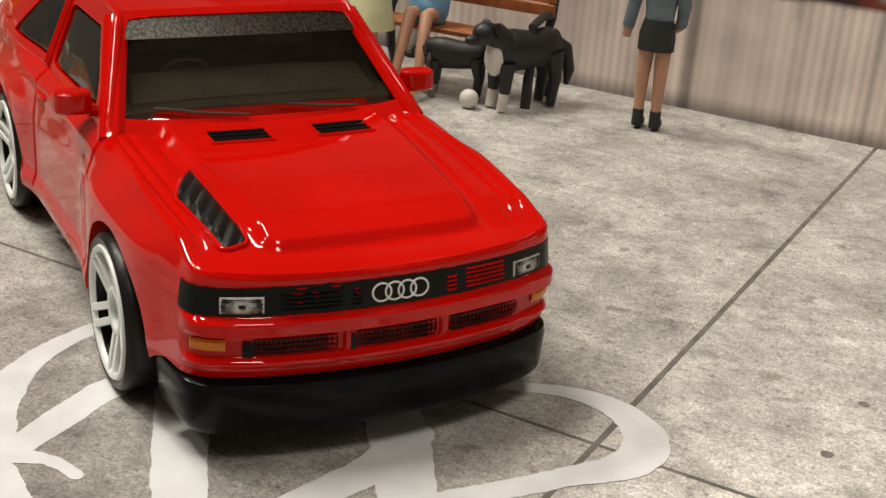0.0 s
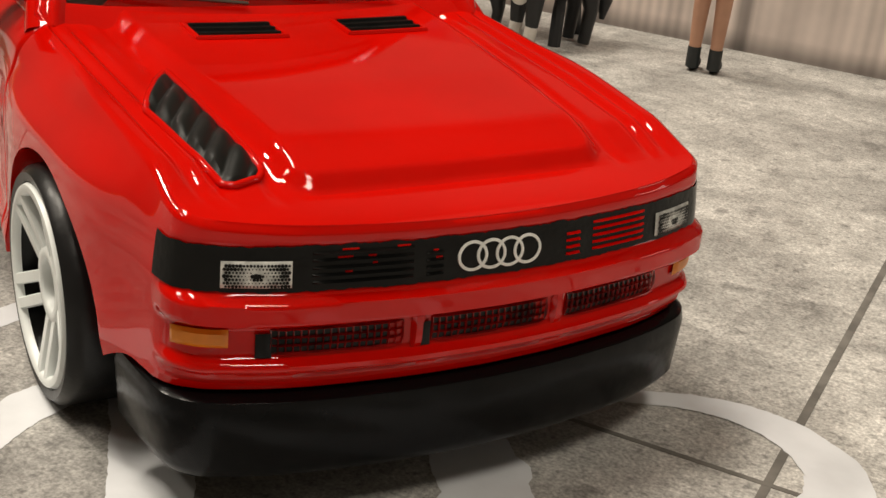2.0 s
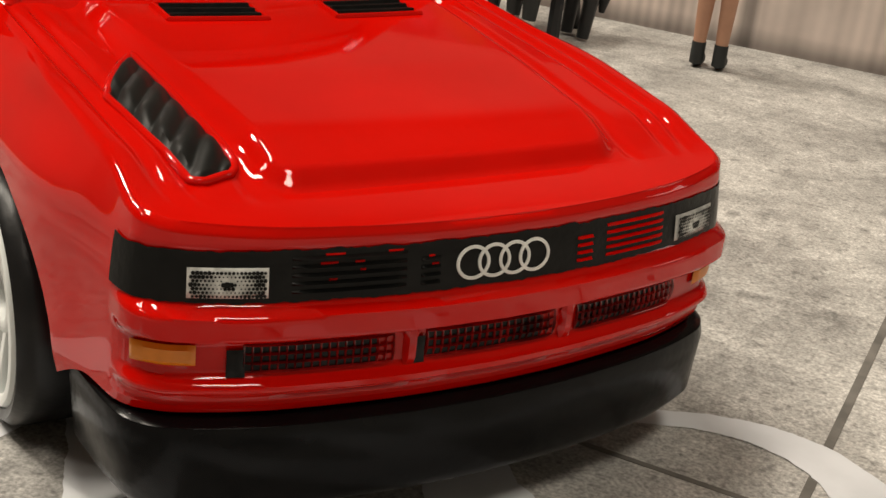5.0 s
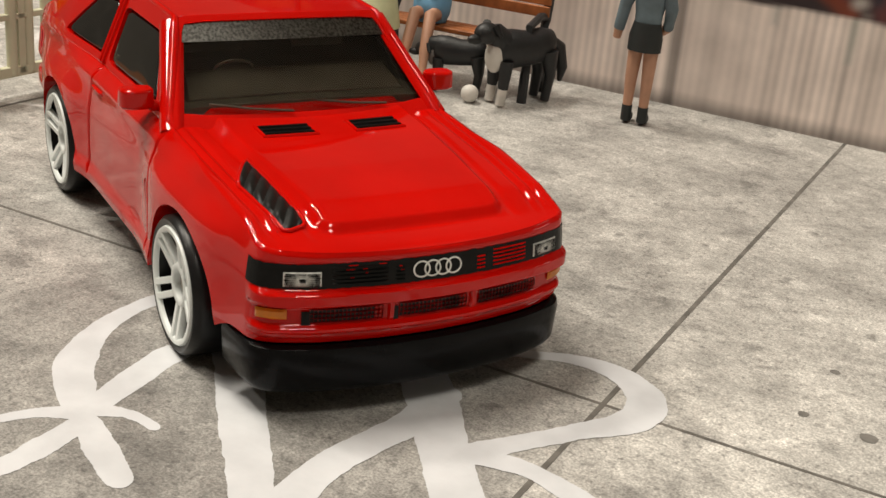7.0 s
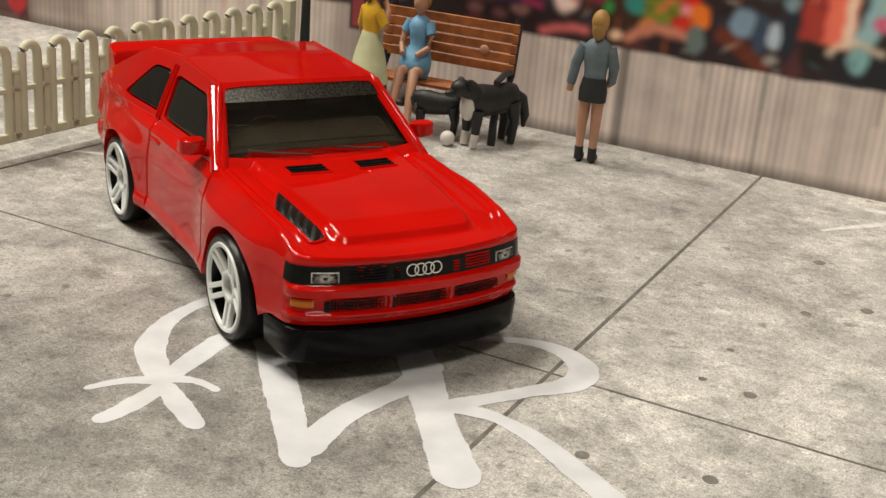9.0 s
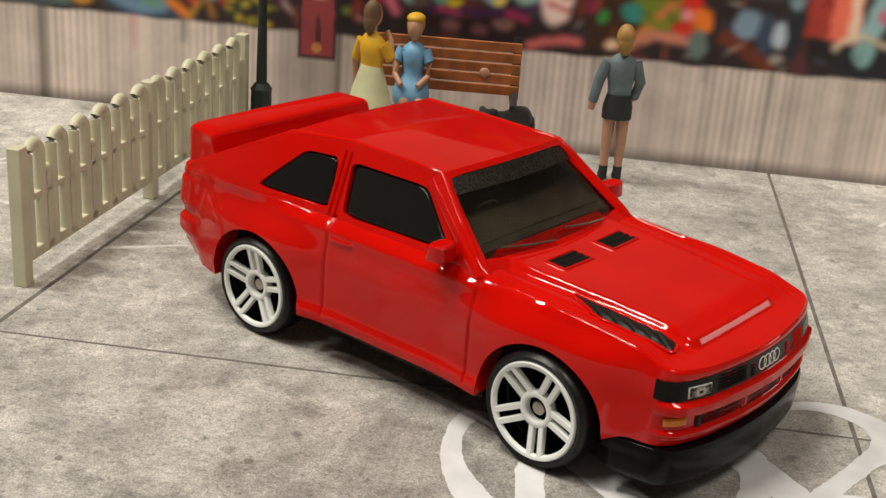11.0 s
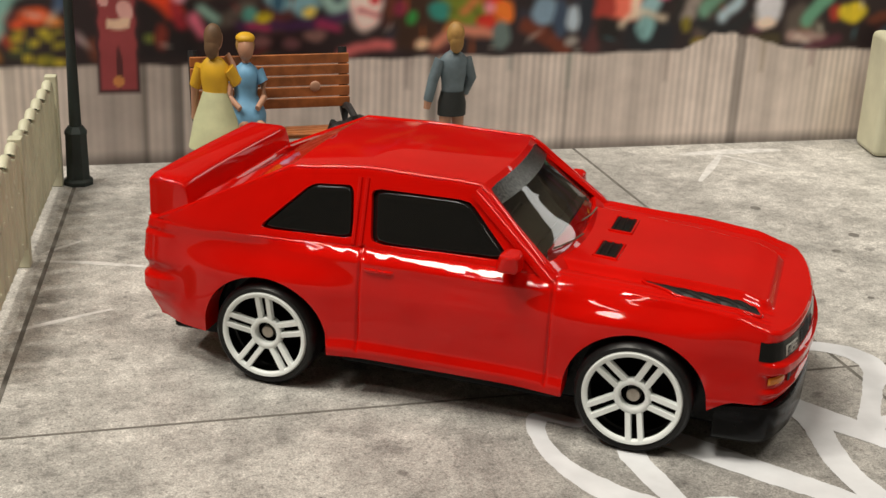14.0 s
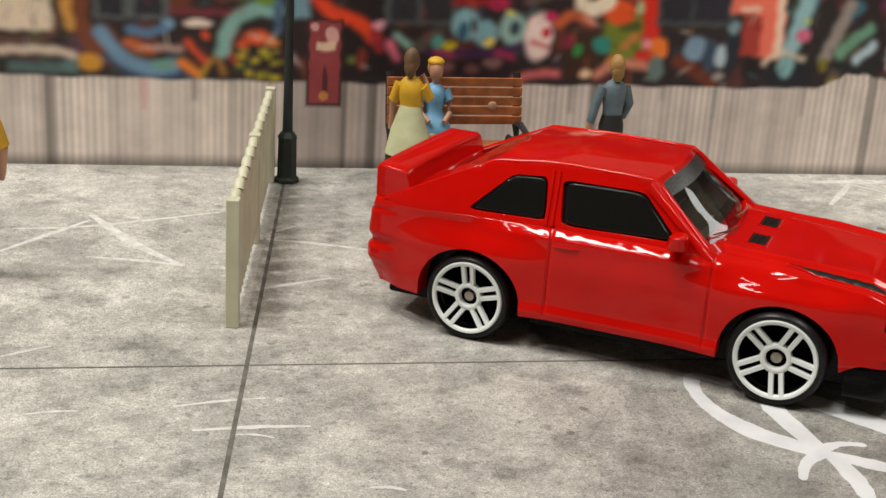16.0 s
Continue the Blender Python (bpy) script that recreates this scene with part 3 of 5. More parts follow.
    card = tagged(part("wall_north", bm, PLASTER, smooth=False), "upright backdrop card printed with a corrugated fence and street art", "backdrop", kind="structure")
    sheet_ob = new("printed_sheet", me)
    sheet_ob.parent = card


backdrop()


def mark(points, widths, mat, z, label):
    """One flat brush stroke of paint on the mat, with rounded ends and a wavering edge."""
    n = 140
    line = curve([(p[0], p[1], 0) for p in points], n + 1)
    wide = np.interp(np.linspace(0, 1, n + 1), np.linspace(0, 1, len(widths)), widths)
    length = sum((b - a).length for a, b in zip(line, line[1:]))
    bm = bmesh.new()
    left, right = [], []
    for i, p in enumerate(line):
        way = (line[min(i + 1, n)] - line[max(i - 1, 0)]).normalized()
        side = Vector((-way.y, way.x, 0))
        end = min(i, n - i) / n * length / max(wide[i] * 1.2, 0.02)
        cap = math.sqrt(max(0.02, 1 - max(0, 1 - end) ** 2))
        for s, row in ((1, left), (-1, right)):
            w = wide[i] * cap * (1 + 0.09 * noise.noise((p.x * 5, p.y * 5, 3.1 * s))) + min(0.2 * wide[i], 0.008) * (noise.noise((p.x * 13, p.y * 13, 7.3 * s)) + 0.7 * noise.noise((p.x * 45, p.y * 45, 1.7 * s)))
            row.append(bm.verts.new((p.x + s * side.x * w, p.y + s * side.y * w, z)))
    for i in range(n):
        bm.faces.new((left[i], right[i], right[i + 1], left[i + 1]))
    return tagged(part("painted_stroke", bm, mat, smooth=False), label, "paint mark", "painted strokes on the mat", kind="structure")


BOLD = "bold white brush stroke painted on the concrete mat"
STROKES = [
    ([(0.72, -1.78), (0.34, -1.51), (0.17, -1.86), (0.21, -2.49), (0.47, -3.05), (0.79, -3.38), (1.15, -3.66)], (0.1, 0.11, 0.09, 0.12, 0.17, 0.16, 0.12)),
    ([(1.12, -1.84), (0.98, -2.45), (1.01, -2.97), (1.07, -3.55)], (0.13, 0.14, 0.14, 0.12)),
    ([(1.11, -3.57), (0.77, -3.83), (0.56, -4.20)], (0.12, 0.07, 0.045)),
    ([(1.15, -3.65), (1.16, -4.28), (1.10, -4.66)], (0.1, 0.12, 0.1)),
    ([(1.08, -3.62), (1.65, -3.98), (1.99, -4.19)], (0.1, 0.13, 0.1)),
    ([(1.05, -3.55), (1.35, -3.41), (1.68, -3.45)], (0.1, 0.06, 0.05)),
    ([(1.05, -1.80), (1.57, -2.31), (2.06, -2.92), (2.55, -3.48), (3.16, -4.24)], (0.18, 0.2, 0.19, 0.17, 0.15)),
    ([(3.06, -4.06), (2.98, -3.13), (3.16, -2.21), (3.16, -1.49)], (0.17, 0.15, 0.15, 0.16)),
    ([(2.30, -0.85), (2.89, -1.48), (3.72, -2.59), (4.59, -3.69)], (0.2, 0.22, 0.2, 0.25)),
    ([(3.21, -0.66), (3.79, -0.39), (4.25, -0.40), (4.60, -0.70), (4.61, -1.10), (4.33, -1.50), (4.01, -1.95), (3.71, -2.38)], (0.07, 0.08, 0.13, 0.18, 0.16, 0.11, 0.11, 0.13)),
    ([(3.71, -2.38), (4.20, -2.27), (4.78, -2.44), (5.37, -2.79), (5.95, -3.15)], (0.12, 0.1, 0.13, 0.15, 0.15)),
]
for k, (pts, widths) in enumerate(STROKES):
    mark(pts, widths, PAINT, 0.003 + 0.0003 * k, BOLD)
FAINT_STREAK = "faint white streak on the concrete mat, for worn paint and painted light gaps"
# some streaks by the fence are light between picket shadows, painted in
SCRATCHES_AND_LIGHT_GAPS = [
    ([(-8.86, 3.27), (-7.66, 4.86)], 0.06),
    ([(-7.68, 5.18), (-6.92, 3.72), (-6.13, 2.64)], 0.1),
    ([(-8.80, 4.40), (-7.61, 4.55), (-5.51, 5.37)], 0.05),
    ([(-7.57, 3.07), (-6.10, 2.67)], 0.05),
    ([(-4.87, 3.91), (-3.29, 3.40)], 0.06),
    ([(-5.24, 1.57), (-3.97, 2.12)], 0.05),
    ([(-6.14, -2.09), (-5.08, -1.91)], 0.035),
    ([(-5.92, -2.70), (-4.61, -2.66)], 0.045),
    ([(-4.11, -4.07), (-3.74, -4.15)], 0.035),
    ([(-8.24, -0.62), (-7.68, -0.31)], 0.035),
    ([(-5.46, -2.82), (-5.03, -2.92)], 0.025),
    ([(-7.79, -2.23), (-7.17, -2.16)], 0.03),
    ([(-4.86, 4.17), (-4.35, 4.60)], 0.04),
    ([(5.78, 6.05), (6.90, 7.53)], 0.08),
    ([(6.14, 7.63), (8.22, 7.70)], 0.16),
    ([(6.90, 7.53), (7.58, 6.53)], 0.05),
]
for k, (pts, w) in enumerate(SCRATCHES_AND_LIGHT_GAPS):
    mark(pts if len(pts) > 2 else [pts[0], tuple((a + b) / 2 + 0.03 for a, b in zip(*pts)), pts[1]], (w * 0.5, w, w * 0.5), FAINT, 0.0025 + 0.0001 * k, FAINT_STREAK)


def pit(x, y, r):
    bm = bmesh.new()
    bm.faces.new([bm.verts.new((x + r * math.cos(a) * (1 + 0.35 * noise.noise((x + math.cos(a), y + math.sin(a), 0))), y + r * math.sin(a), 0.004)) for a in (k * 2 * math.pi / 12 for k in range(12))])
    return tagged(part("mat_spot", bm, SPOT, smooth=False), "small dark printed spot on the concrete mat", "spot", "dark spots on the mat", kind="structure")


for x, y, r in ((6.33, -0.14, 0.075), (6.48, -2.16, 0.08), (5.28, -2.45, 0.075), (6.07, 4.61, 0.09), (6.32, 2.6, 0.07), (5.77, -0.07, 0.05), (6.98, 3.2, 0.09), (5.82, 0.9, 0.045), (-3.43, -3.35, 0.04), (-1.70, -2.97, 0.05)):
    pit(x, y, r)

# ---- the toy car (forward is +x, its near side is -y) ----
car = thing("toy_car", (0.118, 0.044, 0), HEADING, "glossy red die-cast toy rally coupe with white five-spoke wheels", "toy car")
OUTLINE = curve([(3.60, 0, 0), (3.58, 0.40, 0), (3.51, 0.88, 0), (3.42, 1.18, 0), (3.34, 1.32, 0), (3.18, 1.40, 0), (2.7, 1.44, 0), (2.0, 1.47, 0), (1.0, 1.49, 0), (0, 1.50, 0),
                 (-1.0, 1.51, 0), (-2.0, 1.52, 0), (-2.9, 1.50, 0), (-3.36, 1.43, 0), (-3.54, 1.30, 0), (-3.60, 0.8, 0), (-3.62, 0, 0)], 261)
WHEELS = ((2.0, 0.60), (-2.0, 0.58))
ARCH = 0.715
SEAMS = (1.10, -0.96)


def bottom_edge(x):
    base = 0.48 + 0.20 * ease(2.5, 3.0, x)
    for xc, zc in WHEELS:
        if abs(x - xc) < ARCH:
            base = max(base, zc + 0.01 + 0.925 * math.sqrt(ARCH ** 2 - (x - xc) ** 2))
    return base


def shoulder(x):
    return np.interp(x, (-3.6, -3.2, -2.4, 0.9, 2.3, 3.2, 3.5, 3.7), (1.655, 1.66, 1.67, 1.68, 1.605, 1.525, 1.475, 1.46))


def belt(x, d):
    """How far the side draws in just under the windows: a sloping ledge along the door, a plain round ahead of it."""
    round_edge = 0.12 * max(0.0, (d + 0.17) / 0.17) ** 1.7 * (1 - 0.45 * ease(1.7, 2.2, x))
    a, b = max(0.0, d + 0.14), max(0.0, d + 0.10)
    ledge = 1.02 * (a * a / 0.08 if a < 0.04 else a - 0.02) + 1.5 * b * b
    ledge += 0.007 * noise.noise((x * 8, d * 24, 3.1)) * ease(-0.16, -0.08, d)
    k = ease(1.25, 0.95, x)
    return k * ledge + (1 - k) * round_edge


def swell(x, z):
    """How far the side stands out from the plain outline."""
    out = -0.025 * ease(1.15, 1.48, z) - belt(x, z - shoulder(x)) * (1 - 0.8 * ease(2.9, 3.3, x)) * (1 - ease(-1.0, -2.3, x)) - 0.03 * ease(0.7, 0.4, z)
    for xc, zc in WHEELS:
        out += 0.11 * math.exp(-((x - xc) / (0.86 if xc < 0 or x > xc else 1.0)) ** 4) * (ease(1.55, 1.32, z) if xc > 0 else ease(1.60, 1.22, z))
    if abs(x) < 1.5:
        out += 0.05 * ease(0.70, 0.54, z) * ease(1.45, 1.25, abs(x))
    for s in SEAMS:
        if z < 1.66 and z > 0.56:
            out -= 0.022 * math.exp(-((x - s) / 0.016) ** 2)
    nose = ease(3.14, 3.40, x)
    if nose:
        rib = 0.055 * (ease(1.06, 1.085, z) - ease(1.175, 1.20, z))
        band = -0.012 * (ease(1.195, 1.21, z) - ease(1.40, 1.42, z))
        intake = -0.03 * (ease(0.89, 0.91, z) - ease(1.045, 1.065, z))
        groove = -0.022 * (ease(0.745, 0.76, z) - ease(0.80, 0.815, z))
        lip = 0.02 * (ease(0.82, 0.84, z) - ease(0.87, 0.885, z))
        out += nose * (rib + band + intake + groove + lip) - 0.05 * nose * ease(0.80, 0.66, z)
    tail = ease(-3.0, -3.4, x)
    if tail:
        out += tail * (0.05 * ease(1.08, 1.20, z) * ease(1.66, 1.45, z) + 0.055 * (ease(0.72, 0.86, z) - ease(0.98, 1.05, z)) - 0.10 * ease(0.80, 0.46, z) - 0.025 * math.exp(-((z - 1.52) / 0.022) ** 2))
    return out


def dip(x, z):
    """The nose's ornament sits lower than the wings."""
    return z - 0.075 * ease(2.85, 3.25, x) * ease(0.6, 0.95, z)


def hood_height(x, y):
    ys = abs(y)
    edge = float(np.interp(x, [p.x for p in OUTLINE[::-1]], [p.y for p in OUTLINE[::-1]])) - 0.1
    z = dip(x, shoulder(x)) - 0.035 * (1 - (ys / max(edge, 0.4)) ** 2) * ease(3.5, 3.0, x)
    if x > 0.6:
        half = 0.80 + 0.13 * ease(3.3, 1.2, x)
        inside = 0.12 - math.hypot(max(0.0, 0.12 - (3.175 - x)), max(0.0, 0.12 - (half - ys)))
        bulge = ease(-0.05, 0.045, inside) * ease(0.5, 0.8, x)
        z += 0.066 * bulge
        for d in (0.10, 0.20):  # the twin crease along the wing
            z -= 0.022 * math.exp(-((ys - (edge - d)) / 0.026) ** 2) * ease(3.3, 2.9, x) * ease(1.0, 1.3, x)
        z -= 0.012 * ease(0.06, 0.0, abs(ys - half - 0.09)) * ease(3.3, 3.1, x)
    return z


def seam_stations(points):
    """More points round the door seams and the wheel arches."""
    out = list(points)
    for s in SEAMS:
        for d in (-0.034, -0.02, -0.01, 0, 0.01, 0.02, 0.034):
            out.append(Vector((s + d, float(np.interp(s + d, [p.x for p in points[::-1]], [p.y for p in points[::-1]])), 0)))
    for xc, _ in WHEELS:
        for d in (-0.714, -0.71, -0.70, 0.70, 0.71, 0.714):
            out.append(Vector((xc + d, float(np.interp(xc + d, [p.x for p in points[::-1]], [p.y for p in points[::-1]])), 0)))
    for k in range(14):
        x = 3.075 + 0.0125 * k
        out.append(Vector((x, float(np.interp(x, [p.x for p in points[::-1]], [p.y for p in points[::-1]])), 0)))
    nose = [p for p in out if p.x > 3.3]
    rest = sorted([p for p in out if p.x <= 3.3 and p.x > -3.4], key=lambda p: -p.x)
    tail = [p for p in out if p.x <= -3.4]
    return nose + rest + tail


def body_shell():
    bm = bmesh.new()
    line = seam_stations(OUTLINE)
    heights = 54
    grid = {}
    for side in (-1, 1):
        rows = []
        for i, p in enumerate(line):
            a, b = line[max(i - 1, 0)], line[min(i + 1, len(line) - 1)]
            way = (b - a).normalized()
            normal = Vector((way.y * -1, way.x, 0)) * -1
            if i == 0:
                normal = Vector((1, 0, 0))
            if i == len(line) - 1:
                normal = Vector((-1, 0, 0))
            if normal.y < -0.2 or (normal.y < 0 and abs(normal.x) < 0.9):
                normal = -normal
            zb, zt = bottom_edge(p.x), shoulder(p.x)
            column = []
            q = p + normal * (swell(p.x, zb) - 0.30)
            column.append(bm.verts.new((q.x, max(q.y, 0) * side, zb + 0.02)))
            for k in range(heights + 1):
                z = zb + (zt - zb) * k / heights
                q = p + normal * swell(p.x, z)
                if k == heights:
                    q -= normal * 0.02
                column.append(bm.verts.new((q.x, max(q.y, 0) * side, dip(p.x, z))))
            rows.append(column)
        for c, d in zip(rows, rows[1:]):
            for k in range(heights + 1):
                bm.faces.new((c[k], c[k + 1], d[k + 1], d[k]))
        grid[side] = rows
    across = 150
    strips = []
    for c, d in zip(grid[-1], grid[1]):
        a, b = c[-1].co, d[-1].co
        strip = [c[-1]]
        for k in range(1, across):
            t = k / across
            t = t + 0.06 * math.sin(2 * math.pi * t) * -1
            q = a.lerp(b, t)
            strip.append(bm.verts.new((q.x, q.y, hood_height(q.x, q.y) if abs(b.y - a.y) > 0.1 else a.z)))
        strip.append(d[-1])
        strips.append(strip)
    for c, d in zip(strips, strips[1:]):
        for k in range(across):
            try:
                bm.faces.new((c[k], c[k + 1], d[k + 1], d[k]))
            except ValueError:
                pass
    bmesh.ops.remove_doubles(bm, verts=bm.verts, dist=0.0008)
    return bm


part("body", body_shell(), RED, car, "glossy red enamelled body with flared arches", sharp=55)


def quad_loop(corners, k, radius=0.0):
    """Points round a four-cornered loop, k to a side; radius rounds the corners."""
    c = [Vector(p) for p in corners]
    out = []
    for i in range(4):
        a, b, z = c[i], c[(i + 1) % 4], c[(i - 1) % 4]
        for j in range(k):
            t = j / k
            if radius:
                n = (b - a).length
                s = radius / n
                if t < s:
                    u = t / s
                    bend = a + (z - a).normalized() * radius * (1 - u) ** 2 * 0.5 + (b - a).normalized() * radius * (0.30 + 0.70 * u)
                    out.append(bend if j else a + (z - a).normalized() * radius * 0.30 + (b - a).normalized() * radius * 0.30)
                    continue
            out.append(a.lerp(b, t))
    return out


SIDE_X, SIDE_Y = [p.x for p in OUTLINE[::-1]], [p.y for p in OUTLINE[::-1]]


def cabin_side_y(z, x=0.0):
    """Half the cabin's width; behind the quarter window it runs flush into the wings."""
    out = 1.50 if x > -0.2 else float(np.interp(x, SIDE_X, SIDE_Y))
    k = ease(-1.0, -2.3, x)
    rise = z - 1.66
    soft = 0.5 * (rise + math.sqrt(rise * rise + 0.0025))
    return out - 0.145 + 0.127 * k - 0.42 * (rise * (1 - k) + soft * k) - 1.5 * max(0.0, -rise) * (1 - k)


def on_side(points, side):
    return [Vector((p.x, side * cabin_side_y(p.z, p.x), p.z)) for p in points]


def cabin_bend(v):
    """The cabin's crowned roof and bowed screen."""
    x, y, z = v
    crown = 0.04 * (1 - (y / 1.15) ** 2) * ease(1.95, 2.40, z)
    bow = 0.15 * (1 - (y / 1.28) ** 2) * ease(-0.6, 0.1, x)
    return Vector((x + bow, y, z + crown))


K = 10
A_BASE, A_TOP, B_TOP, B_BASE = (1.14, 1.60), (0.135, 2.41), (-1.05, 2.43), (-0.98, 1.60)
C_TOP, C_BASE = (-1.88, 2.38), (-3.53, 1.585)


def at_side(p, side):
    return Vector((p[0], 0, p[1]))


SIDE_WINDOWS = {
    "door": ([B_BASE, B_TOP, A_TOP, A_BASE], [(-0.895, 1.715), (-0.975, 2.245), (0.055, 2.25), (0.63, 1.745)]),
    "quarter": ([C_BASE, C_TOP, B_TOP, B_BASE], [(-2.13, 1.75), (-1.62, 2.235), (-1.175, 2.25), (-1.095, 1.735)]),
}


def ring_face(bm, outer, inner, depth):
    n = len(outer)
    vo = [bm.verts.new(cabin_bend(p)) for p in outer]
    vi = [bm.verts.new(cabin_bend(p)) for p in inner]
    vd = [bm.verts.new(cabin_bend(Vector(p) + depth)) for p in inner]
    for i in range(n):
        j = (i + 1) % n
        bm.faces.new((vo[i], vo[j], vi[j], vi[i]))
        bm.faces.new((vi[i], vi[j], vd[j], vd[i]))


def side_ring(bm, outer, inner, side, depth):
    """The side's skin between an outer and an inner loop of the flat plan, laid on the cabin's curved flank."""
    n, rows = len(outer), []
    for k in range(9):
        rows.append([bm.verts.new(cabin_bend(p)) for p in on_side([a.lerp(b, k / 8) for a, b in zip(outer, inner)], side)])
    rows.append([bm.verts.new(cabin_bend(p + depth)) for p in on_side(inner, side)])
    for a, b in zip(rows, rows[1:]):
        for i in range(n):
            j = (i + 1) % n
            bm.faces.new((a[i], a[j], b[j], b[i]))


def pane_mesh(inner, depth, grow=0.01, rim_step=0.0):
    bm = bmesh.new()
    mid = sum((Vector(p) for p in inner), Vector()) / len(inner)
    rim = [Vector(p) + (Vector(p) - mid).normalized() * grow + depth for p in inner]
    rows = []
    for s in (1.0, 0.95, 0.93, 0.915, 0.90, 0.88, 0.86, 0.75, 0.5, 0.25):
        up = 0.5 * (1 - s ** 4) * (1 - rim_step) + rim_step * (ease(0.955, 0.875, s) + 0.1 * (1 - s))
        rows.append([bm.verts.new(cabin_bend(mid + depth * (1 - up) + (p - mid - depth) * s)) for p in rim])
    for a, b in zip(rows, rows[1:]):
        for i in range(len(a)):
            j = (i + 1) % len(a)
            bm.faces.new((a[i], a[j], b[j], b[i]))
    bm.faces.new(rows[-1])
    return bm


SCREEN_OUT = [(1.14, -cabin_side_y(1.60), 1.60), (0.135, -cabin_side_y(2.41), 2.41), (0.135, cabin_side_y(2.41), 2.41), (1.14, cabin_side_y(1.60), 1.60)]
SCREEN_IN = [(0.955, -1.22, 1.735), (0.19, -0.963, 2.362), (0.19, 0.963, 2.362), (0.955, 1.22, 1.735)]
REAR_OUT = [(-3.53, -cabin_side_y(1.585, -3.53), 1.585), (-1.88, -cabin_side_y(2.38), 2.38), (-1.88, cabin_side_y(2.38), 2.38), (-3.53, cabin_side_y(1.585, -3.53), 1.585)]
REAR_IN = [(-2.84, -0.72, 1.945), (-2.40, -0.62, 2.152), (-2.40, 0.62, 2.152), (-2.84, 0.72, 1.945)]


def cabin():
    bm = bmesh.new()
    for side in (-1, 1):
        for outer, inner in SIDE_WINDOWS.values():
            side_ring(bm, quad_loop([at_side(p, side) for p in outer], K), quad_loop([at_side(p, side) for p in inner], K, 0.07), side, Vector((0, -side * 0.07, -0.02)))
    ring_face(bm, quad_loop(SCREEN_OUT, K), quad_loop(SCREEN_IN, K, 0.06), Vector((-0.04, 0, -0.03)))
    rear = quad_loop(REAR_OUT, K)
    for i, p in enumerate(rear):
        if i <= K or 2 * K <= i <= 3 * K:
            p.y = math.copysign(cabin_side_y(p.z, p.x), p.y)
    ring_face(bm, rear, quad_loop(REAR_IN, K, 0.06), Vector((0.03, 0, -0.04)))
    for front, back in ((A_TOP, B_TOP), (B_TOP, C_TOP)):
        rows = []
        for i in range(K + 1):
            p = Vector((front[0], front[1])).lerp(Vector((back[0], back[1])), i / K)
            y = cabin_side_y(p.y, p.x)
            rows.append([cabin_bend(Vector((p.x, -y + 2 * y * j / K, p.y))) for j in range(K + 1)])
        add_loft(bm, rows, closed=False)
    bmesh.ops.remove_doubles(bm, verts=bm.verts, dist=0.004)
    return bm


part("cabin", cabin(), RED, car, "red roof and pillars", sharp=35, bevel=0.045, segments=4)
for side in (-1, 1):
    for outer, inner in SIDE_WINDOWS.values():
        bm = pane_mesh(on_side(quad_loop([at_side(p, side) for p in inner], K, 0.07), side), Vector((0, -side * 0.055, -0.02)), rim_step=0.75)
        part("side_window", bm, DARKGLASS, car, "opaque dark smoked side window", sharp=85)
part("windscreen", pane_mesh(quad_loop(SCREEN_IN, K, 0.06), Vector((-0.03, 0, -0.022))), GLASS, car, "clear smoked windscreen")
part("rear_window", pane_mesh(quad_loop(REAR_IN, K, 0.06), Vector((0.02, 0, -0.03))), DARKGLASS, car, "dark rear window")


def sun_strip():
    """The speckled strip along the top of the windscreen."""
    bm = bmesh.new()
    rows = []
    for t in (0.0, 0.06, 0.12, 0.17, 0.215):
        a = Vector(SCREEN_IN[1]).lerp(Vector(SCREEN_IN[0]), t)
        rows.append([cabin_bend(Vector((a.x - 0.018, a.y + (-2 * a.y) * j / 20, a.z - 0.008))) for j in range(21)])
    add_loft(bm, rows, closed=False)
    return bm


part("sun_strip", sun_strip(), SPARKLE, car, "speckled silver-grey sun strip")


